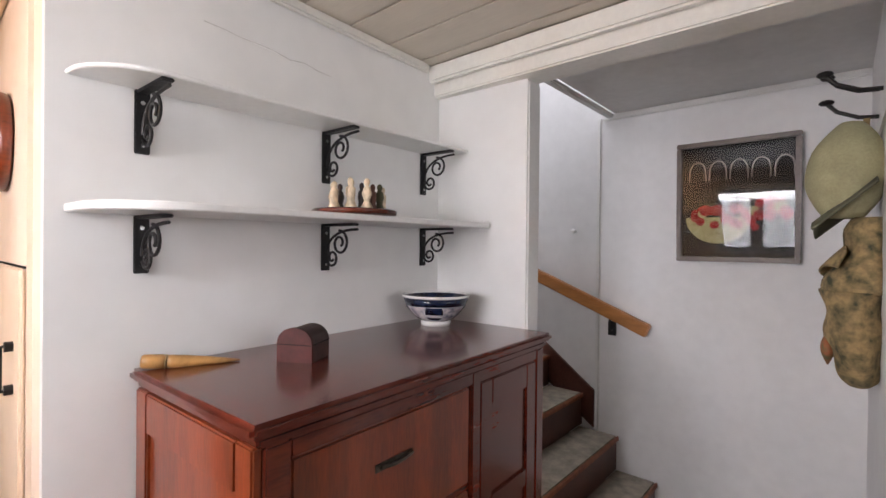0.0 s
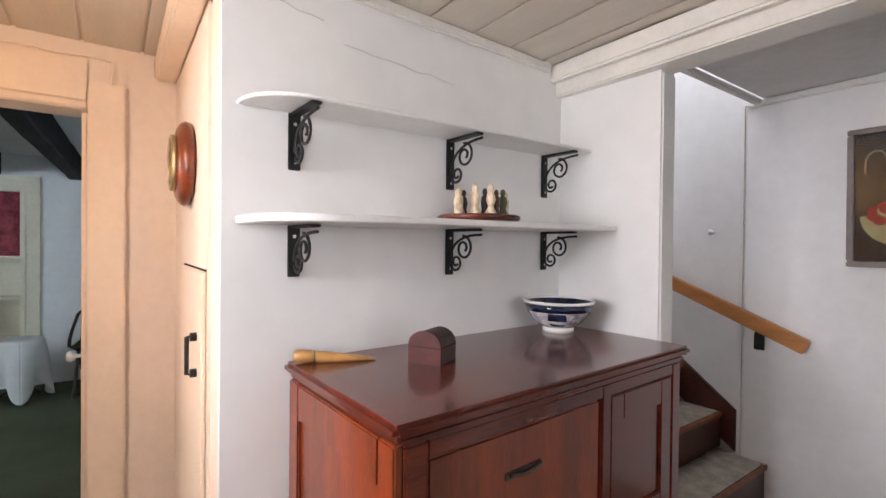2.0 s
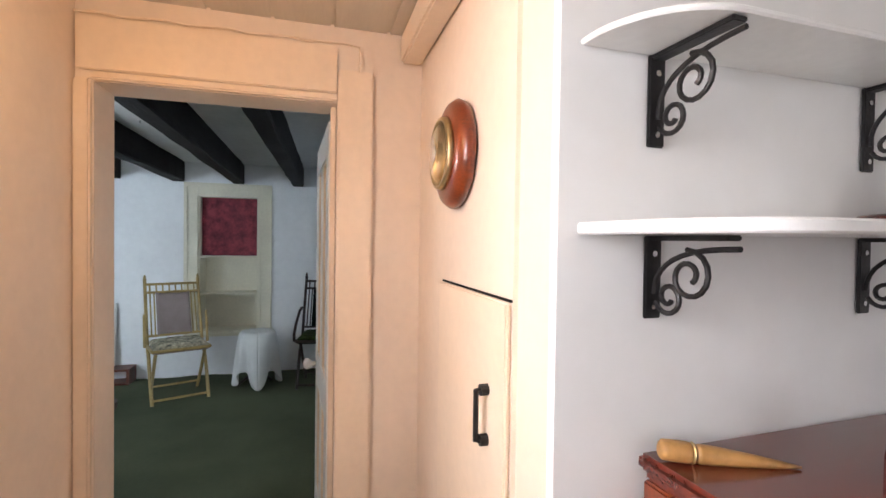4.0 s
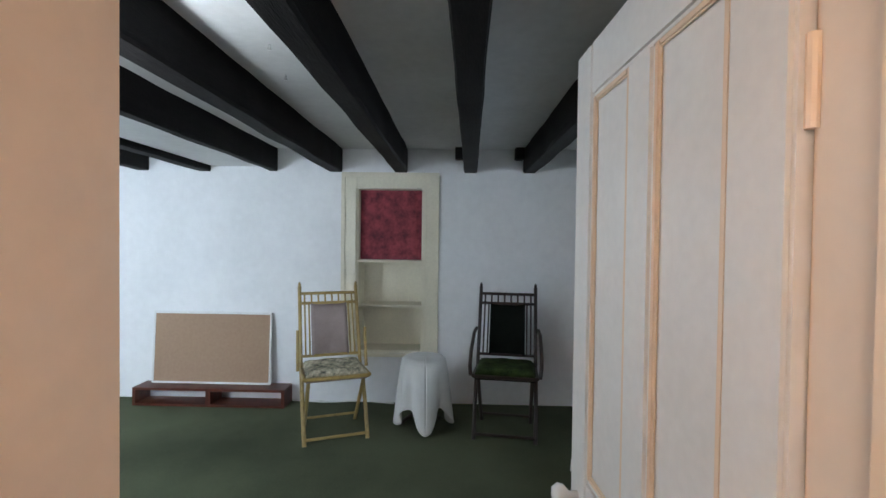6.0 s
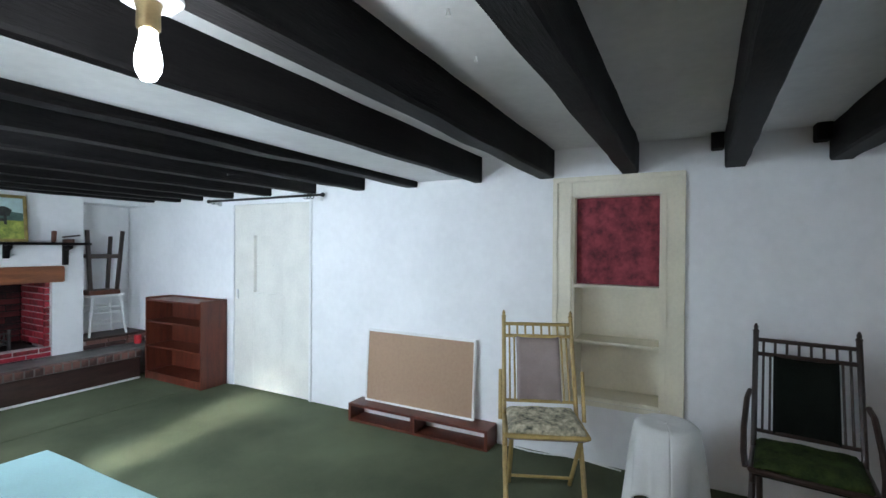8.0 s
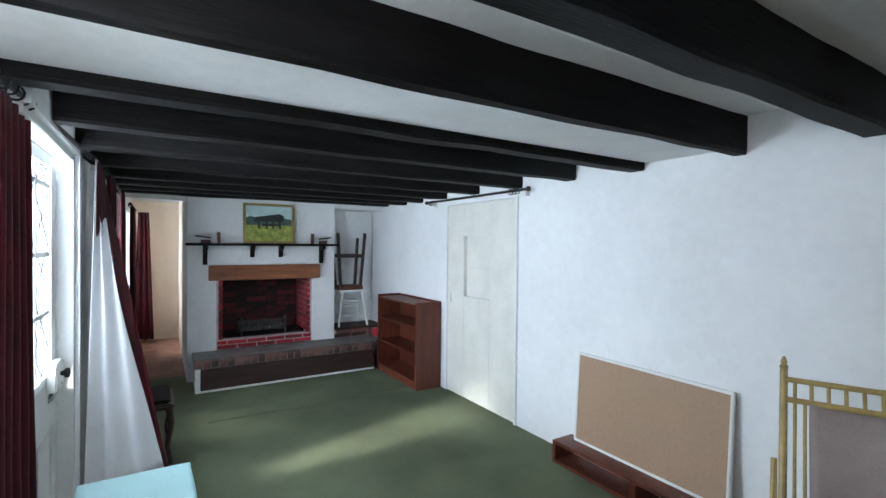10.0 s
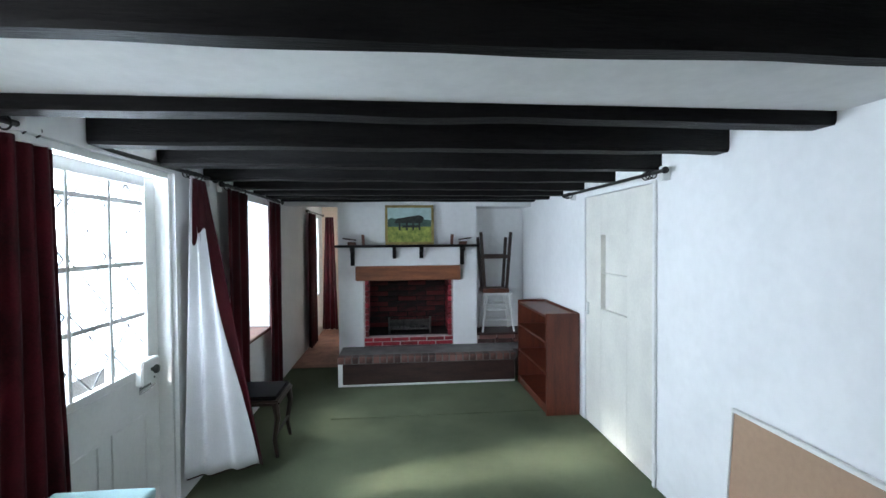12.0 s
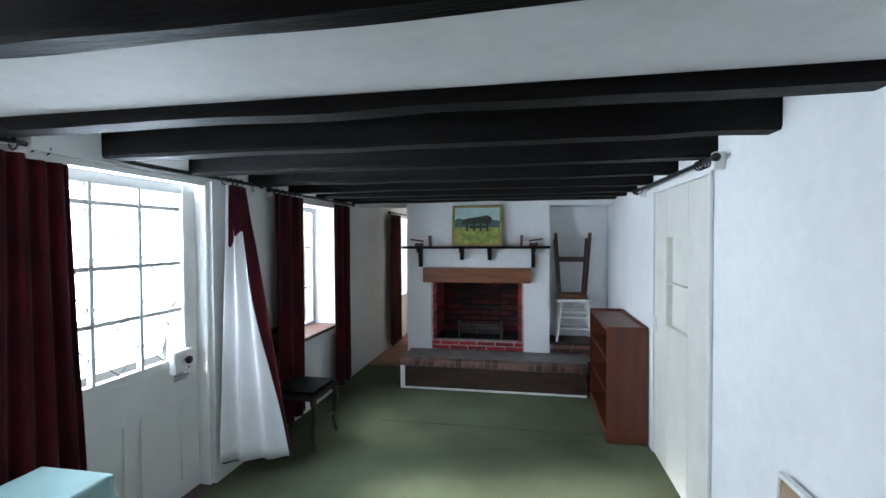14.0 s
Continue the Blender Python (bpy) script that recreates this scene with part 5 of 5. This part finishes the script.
curtain("velvet_curtain", sheet(hanging(-8.93, -2.70, -2.45, F2 + 0.06, 1.945, 3, 0.026, 0.5, "x"), 60, 16, 0.005), "red velvet curtain lit by the window past the chimney")
curtain("velvet_curtain", sheet(hanging(0.055, -4.94, -4.50, F2 + 0.10, 1.93, 5, 0.024, 0.5, "x"), 70, 18, 0.005), "dark red velvet curtain at the north window")
r1 = curtain_rod(-2.462, -4.64, -2.88, 1.992, "black curtain rod over the front door", [-2.96, -3.02, -3.08, -3.14, -3.2, -4.26, -4.31, -4.36, -4.41], -2.6)
r2 = curtain_rod(-2.475, -6.36, -4.72, 1.975, "thin black curtain rod over the side window", [-4.82, -4.9, -4.98, -5.06, -5.14, -5.9, -5.98, -6.05, -6.11, -6.17])
r3 = curtain_rod(-2.475, -8.95, -7.68, 1.97, "thin black curtain rod past the chimney", [-7.75, -7.85])
for r, ln in ((r1, 1.74), (r2, 1.64)):
    for y in (0.05, ln - 0.03):
        part("bracket", block(0.006, 0.040, y - 0.02, y + 0.02, -0.05, 0.03, 0.003), WHITE_GLOSS, r, "white wooden bracket")
rn = thing("curtain_rod", pose(0, 0, 0), "dark curtain rod over the north window", "curtain rod", "curtain rods")
part("pole", rod((-4.9, 0.06, 1.955), (-3.2, 0.06, 1.955), 0.011), IRON, rn)

# ---- front door ----
fd = thing("front_door", pose(-2.33, -4.135, F2), "white painted half-glazed front door with small leaded panes", "door")
D = 1.01
part("leaf_lower", block(0.0, 0.04, 0.0, D, 0.005, 0.80, 0.004), WHITE_GLOSS, fd)
part("stile", block(0.0, 0.04, 0.0, 0.105, 0.80, 1.845, 0.004), WHITE_GLOSS, fd)
part("stile", block(0.0, 0.04, D - 0.07, D, 0.80, 1.845, 0.004), WHITE_GLOSS, fd)
part("top_rail", block(0.0, 0.04, 0.105, D - 0.07, 1.79, 1.845, 0.004), WHITE_GLOSS, fd)
part("lock_rail", block(0.0, 0.04, 0.105, D - 0.07, 0.80, 0.835, 0.003), WHITE_GLOSS, fd)
ys = (0.105, 0.405, 0.685, D - 0.07)
for y in ys[1:3]:
    part("glazing_bar", block(0.002, 0.036, y - 0.011, y + 0.011, 0.835, 1.79, 0.003), WHITE_GLOSS, fd)
zs = (0.835, 1.115, 1.385, 1.70, 1.79)
for z in zs[1:4]:
    for a, b in zip(ys, ys[1:]):
        part("glazing_bar", block(0.004, 0.034, a + 0.011, b - 0.011, z - 0.011, z + 0.011, 0.003), WHITE_GLOSS, fd)
for a, b in zip(ys, ys[1:]):
    for c, d in zip(zs, zs[1:]):
        p = part("pane", block(0.018, 0.021, a + 0.005, b - 0.005, c + 0.005, d - 0.005, 0), GLASS, fd)
        p.visible_shadow = False
LEAD = mat("pale_grey_lead", (0.14, 0.145, 0.15), 0.5, 0.2, 20, 90, 0.1)
lead = part("leading", bmesh.new(), LEAD, fd, "thin diamond leading")
bm = bmesh.new()
for a, b in zip(ys, ys[1:]):
    mid, c0, c1, n = (a + b) / 2, 0.84, 1.785, 4
    for k in range(n):
        for s in (-1, 1):
            z0, z1 = c0 + (c1 - c0) * k / n, c0 + (c1 - c0) * (k + 1) / n
            zm = (z0 + z1) / 2
            rod((0.012, mid, z0), (0.012, mid + s * (b - a) * 0.44, zm), 0.0036, seg=5, bm=bm)
            rod((0.012, mid + s * (b - a) * 0.44, zm), (0.012, mid, z1), 0.0036, seg=5, bm=bm)
bm.to_mesh(lead.data)
bm.free()
for y0, y1 in ((0.14, 0.44), (0.53, 0.86)):
    part("panel_bead", block(-0.008, 0.0, y0, y1, 0.58, 0.595, 0.003), WHITE_GLOSS, fd)
    part("panel_bead", block(-0.008, 0.0, y0, y1, 0.09, 0.105, 0.003), WHITE_GLOSS, fd)
    part("panel_bead", block(-0.008, 0.0, y0, y0 + 0.015, 0.105, 0.58, 0.003), WHITE_GLOSS, fd)
    part("panel_bead", block(-0.008, 0.0, y1 - 0.015, y1, 0.105, 0.58, 0.003), WHITE_GLOSS, fd)
lk = part("rim_lock", block(-0.040, -0.001, 0.065, 0.235, 0.755, 0.880, 0.006), WHITE_GLOSS, fd, "white box lock")
part("knob", lathe([(0.01, 0), (0.012, 0.01), (0.024, 0.02), (0.022, 0.032), (0.006, 0.036)], 16, pose(-0.040, 0.150, 0.825, 0, -90)), IRON, lk, "black door knob", True)
part("keyhole", rod((-0.0415, 0.125, 0.775), (-0.039, 0.125, 0.775), 0.006), IRON, lk)
part("bolt", rod((-0.014, 0.075, 0.722), (-0.014, 0.21, 0.722), 0.008), CHROME, fd, "sliding bolt")
part("bolt_plate", block(-0.006, -0.001, 0.09, 0.20, 0.700, 0.742, 0.002), CHROME, fd)
for z in (0.25, 1.6):
    part("hinge", block(-0.006, 0.0, D - 0.05, D, z, z + 0.09, 0.002), WHITE_GLOSS, fd)
fr = thing("front_door_frame", pose(0, 0, 0), "white painted front door frame", "door frame", kind="structure")
for y0, y1, z0, z1 in ((-4.169, -4.137, F2, 1.968), (-3.123, -3.126 + 0.0, F2, 1.968), (-4.137, -3.125, 1.938, 1.968)):
    if abs(y1 - y0) > 0.01:
        part("frame_bar", block(-2.40, -2.29, y0, y1, z0, z1, 0.004), WHITE_GLOSS, fr)
tagged(part("floor_door_threshold", block(-2.42, -2.08, -4.165, -3.13, -0.1, F2 + 0.003, 0.004), DARKBOARD), "dark wooden front door threshold", "threshold", kind="structure")

# ---- passage door leaf, standing open ----
leafm = pose(-1.890, -0.522, F2, 0, 0, 182.8)
pd = thing("passage_door", leafm, "white painted panelled door standing open into the room", "door")
LW, LH = 0.66, 1.775
part("panel", block(0.01, LW - 0.01, 0.012, 0.026, 0.006, LH - 0.01, 0), WHITE_GLOSS, pd)
for x0, x1, z0, z1 in ((0, 0.10, 0.005, LH), (LW - 0.10, LW, 0.005, LH), (0.10, LW - 0.10, LH - 0.12, LH), (0.10, LW - 0.10, 0.005, 0.20), (0.10, LW - 0.10, 0.68, 0.82), (0.285, 0.375, 0.20, 0.68), (0.285, 0.375, 0.82, LH - 0.12)):
    part("frame_member", block(x0, x1, 0.0, 0.038, z0, z1, 0.006), WHITE_GLOSS, pd)
for x0, x1 in ((0.10, 0.285), (0.375, LW - 0.10)):
    for z0, z1 in ((0.20, 0.68), (0.82, LH - 0.12)):
        for a, b, c, d in ((x0, x0 + 0.014, z0, z1), (x1 - 0.014, x1, z0, z1), (x0 + 0.014, x1 - 0.014, z0, z0 + 0.014), (x0 + 0.014, x1 - 0.014, z1 - 0.014, z1)):
            # peach colour puts the warm light from the passage onto the mouldings
            part("panel_moulding", block(a, b, 0.026, 0.034, c, d, 0.003), PEACH_GLOSS, pd)
kb = part("knob", lathe([(0.010, 0), (0.010, 0.02), (0.024, 0.032), (0.027, 0.045), (0.018, 0.058), (0.004, 0.06)], 18, pose(LW - 0.055, 0.038, 0.76, -90)), PORCELAIN, pd, "white china knob", True)
part("knob_back", lathe([(0.010, 0), (0.010, 0.02), (0.024, 0.032), (0.027, 0.045), (0.018, 0.058), (0.004, 0.06)], 18, pose(LW - 0.055, 0.0, 0.76, 90)), PORCELAIN, pd, "white china knob", True)
for z in (0.2, 1.45):
    part("hinge", rod((-0.004, 0.02, z), (-0.004, 0.02, z + 0.09), 0.007), PEACH_GLOSS, pd)

# ---- tables ----
bt = thing("cloth_table", pose(-2.70, -2.68, F2), "wooden table under a pale blue cloth", "table")
part("top", block(-0.145, 0.145, -0.345, 0.305, 0.645, 0.675, 0.005), DARKWOOD, bt)
for sx in (-1, 1):
    for sy in (-0.31, 0.27):
        part("leg", block(sx * 0.11 - 0.02, sx * 0.11 + 0.02, sy - 0.025, sy + 0.025, 0, 0.645, 0.004), DARKWOOD, bt)


def squarecloth(hx, y0, y1, z, drop):
    def f(u, v):
        a, b = (u - 0.5) * 2 * (hx + drop), y0 - drop + (y1 - y0 + 2 * drop) * v
        ox = max(0, abs(a) - hx)
        oy = max(0, y0 - b, b - y1)
        ca, cb = max(-hx, min(hx, a)), max(y0, min(y1, b))
        d = max(ox, oy)
        k = min(1, d / 0.02)
        out = 0.012 * k + 0.02 * d / max(drop, 0.01) * math.sin(14 * (a + b))
        return (ca + (math.copysign(out, a) if ox else 0), cb + ((out if b > y1 else -out) if oy else 0), z - max(0, d - 0.012) + 0.0015 * noise.noise((a * 7, b * 7, 0)))
    return sheet(f, 60, 60, 0.003)


bc = part("blue_table_cloth", squarecloth(0.148, -0.35, 0.31, 0.679, 0.2), BLUECLOTH, smooth=True)
bc.location = (-2.70, -2.68, F2)
tagged(bc, "pale blue cloth spread over the table", "tablecloth")
lc = thing("low_cabinet", pose(-1.89, -1.36, F2), "white painted low cabinet with a dark rounded top", "cabinet")
part("body", block(-0.44, 0.0, -0.52, -0.01, 0.0, 0.665, 0.005), WHITE_GLOSS, lc)
out = [(0.0, 0.0), (-0.44, 0.0)] + [(-0.44 - 0.06 * math.sin(a), -0.06 + 0.06 * math.cos(a)) for a in [math.pi / 2 * i / 6 for i in range(1, 7)]] + [(-0.50, -0.55), (0.0, -0.55)]
part("top", prism(out, 0.026, pose(0, 0, 0.667) @ Matrix(((1, 0, 0, 0), (0, 0, 1, 0), (0, 1, 0, 0), (0, 0, 0, 1)))), DARKBOARD, lc, "dark rounded cabinet top")
for y in (-0.26,):
    part("door_gap", block(-0.4405, -0.436, y - 0.002, y + 0.002, 0.03, 0.64, 0), BLACKCLEAR, lc)
for y in (-0.30, -0.22):
    part("knob", lathe([(0.006, 0), (0.006, 0.01), (0.013, 0.018), (0.004, 0.026)], 12, pose(-0.44, y, 0.4, 0, -90)), BRASS, lc)
wt = thing("white_cloth_table", pose(-2.83, -0.25, F2), "small dark-legged table behind the open door", "table")
part("top", block(-0.21, 0.21, -0.17, 0.17, 0.73, 0.75, 0.004), DARKWOOD, wt)
for sx in (-1, 1):
    for sy in (-0.14, 0.14):
        part("leg", block(sx * 0.18 - 0.016, sx * 0.18 + 0.016, sy - 0.016, sy + 0.016, 0, 0.73, 0.003), IRON, wt)
wc = part("white_table_cloth", squarecloth(0.215, -0.175, 0.175, 0.754, 0.24), LINEN, smooth=True)
wc.location = (-2.83, -0.25, F2)
tagged(wc, "white cloth hanging over the small table", "tablecloth")
mag = thing("magazine", pose(-2.86, -0.27, F2 + 0.757, 0, 0, 20), "grey printed magazine lying on the white cloth", "magazine")
part("pages", block(-0.10, 0.10, -0.07, 0.07, 0.0, 0.008, 0.002), PAPER, mag)
part("cover", block(-0.102, 0.102, -0.072, 0.072, 0.0085, 0.010, 0), PICFRAME, mag)

lamp = thing("table_lamp", pose(-4.53, 0.27, 0.958), "table lamp with cream shade and green ceramic base", "lamp")
part("base", lathe([(0.05, 0), (0.07, 0.01), (0.085, 0.06), (0.085, 0.13), (0.06, 0.175), (0.02, 0.195)], 26), GREENGLAZE, lamp, smooth=True)
part("stem", rod((0, 0, 0.19), (0, 0, 0.24), 0.012), BRASS, lamp)
part("shade", lathe([(0.108, 0.20), (0.112, 0.20), (0.090, 0.39), (0.086, 0.39), (0.108, 0.20)], 30, None, False), LAMPSHADE, lamp, "cream fabric shade", True)

# ---- ceiling bulb ----
bl = thing("ceiling_bulb", pose(-2.56, -1.90, 1.985), "lit bare bulb in a white ceiling holder", "ceiling light")
part("rose", lathe([(0.058, 0.0), (0.060, -0.012), (0.050, -0.022), (0.02, -0.024)][::-1], 26), WHITE_GLOSS, bl, smooth=True)
part("holder", lathe([(0.018, -0.075), (0.021, -0.07), (0.02, -0.04), (0.024, -0.022)], 18), BRASS, bl, smooth=True)
part("bulb", lathe([(0.004, -0.170), (0.013, -0.166), (0.021, -0.150), (0.023, -0.134), (0.021, -0.115), (0.016, -0.094), (0.014, -0.072)], 22), BULB, bl, "lit glass bulb", True)
tagged(part("beam_cable", tube([(-5.15 + 0.185 * i, -1.925, 1.999 + 0.003 * math.sin(i * 1.3)) for i in range(15)], 0.0035, 6), WHITE_GLOSS), "white cable clipped along the beam", "cable")
for x, y in ((-3.53, -1.66), (-3.2, -1.60)):
    sc = thing("ceiling_screw", pose(x, y, 2.175), "small white screw hook in the ceiling", "screw hook")
    part("shank", rod((0, 0, 0), (0, 0, -0.016), 0.004), WHITE_GLOSS, sc)
    part("head", rod((0, 0, -0.016), (0, 0, -0.021), 0.008), WHITE_GLOSS, sc)

# ---- dark chair by the side window ----
ch = thing("dark_side_chair", pose(-2.63, -4.86, F2, 0, 0, 180), "dark wooden side chair with curved legs by the window", "chair")
part("seat", block(-0.20, 0.22, -0.21, 0.21, 0.36, 0.395, 0.012), DARKWOOD, ch)
part("seat_pad", block(-0.18, 0.20, -0.19, 0.19, 0.396, 0.42, 0.01), BLACKCLEAR, ch, "black seat pad")
for s in (-1, 1):
    part("front_leg", tube([(0.19, s * 0.185, 0.37), (0.205, s * 0.19, 0.27), (0.18, s * 0.18, 0.12), (0.20, s * 0.19, 0.0)], lambda q: 0.024 - 0.011 * q), DARKWOOD, ch)
    part("rear_leg", tube([(-0.18, s * 0.18, 0.37), (-0.187, s * 0.18, 0.18), (-0.195, s * 0.185, 0.0)], 0.016), DARKWOOD, ch)
    part("back_post", tube([(-0.185, s * 0.18, 0.37), (-0.192, s * 0.18, 0.6), (-0.195, s * 0.17, 0.86)], 0.016), DARKWOOD, ch)
for z in (0.52, 0.66, 0.80):
    part("back_slat", block(-0.200, -0.184, -0.17, 0.17, z, z + 0.05, 0.004), BROWNWOOD, ch)
part("stretcher", rod((0.19, -0.18, 0.15), (0.19, 0.18, 0.15), 0.009), DARKWOOD, ch)
tagged(part("backdrop_daylight", block(4.0, 4.05, -14, -1.5, -0.1, 6, 0), SKYWHITE), "bright hazy distance outside the windows", "backdrop", kind="structure")
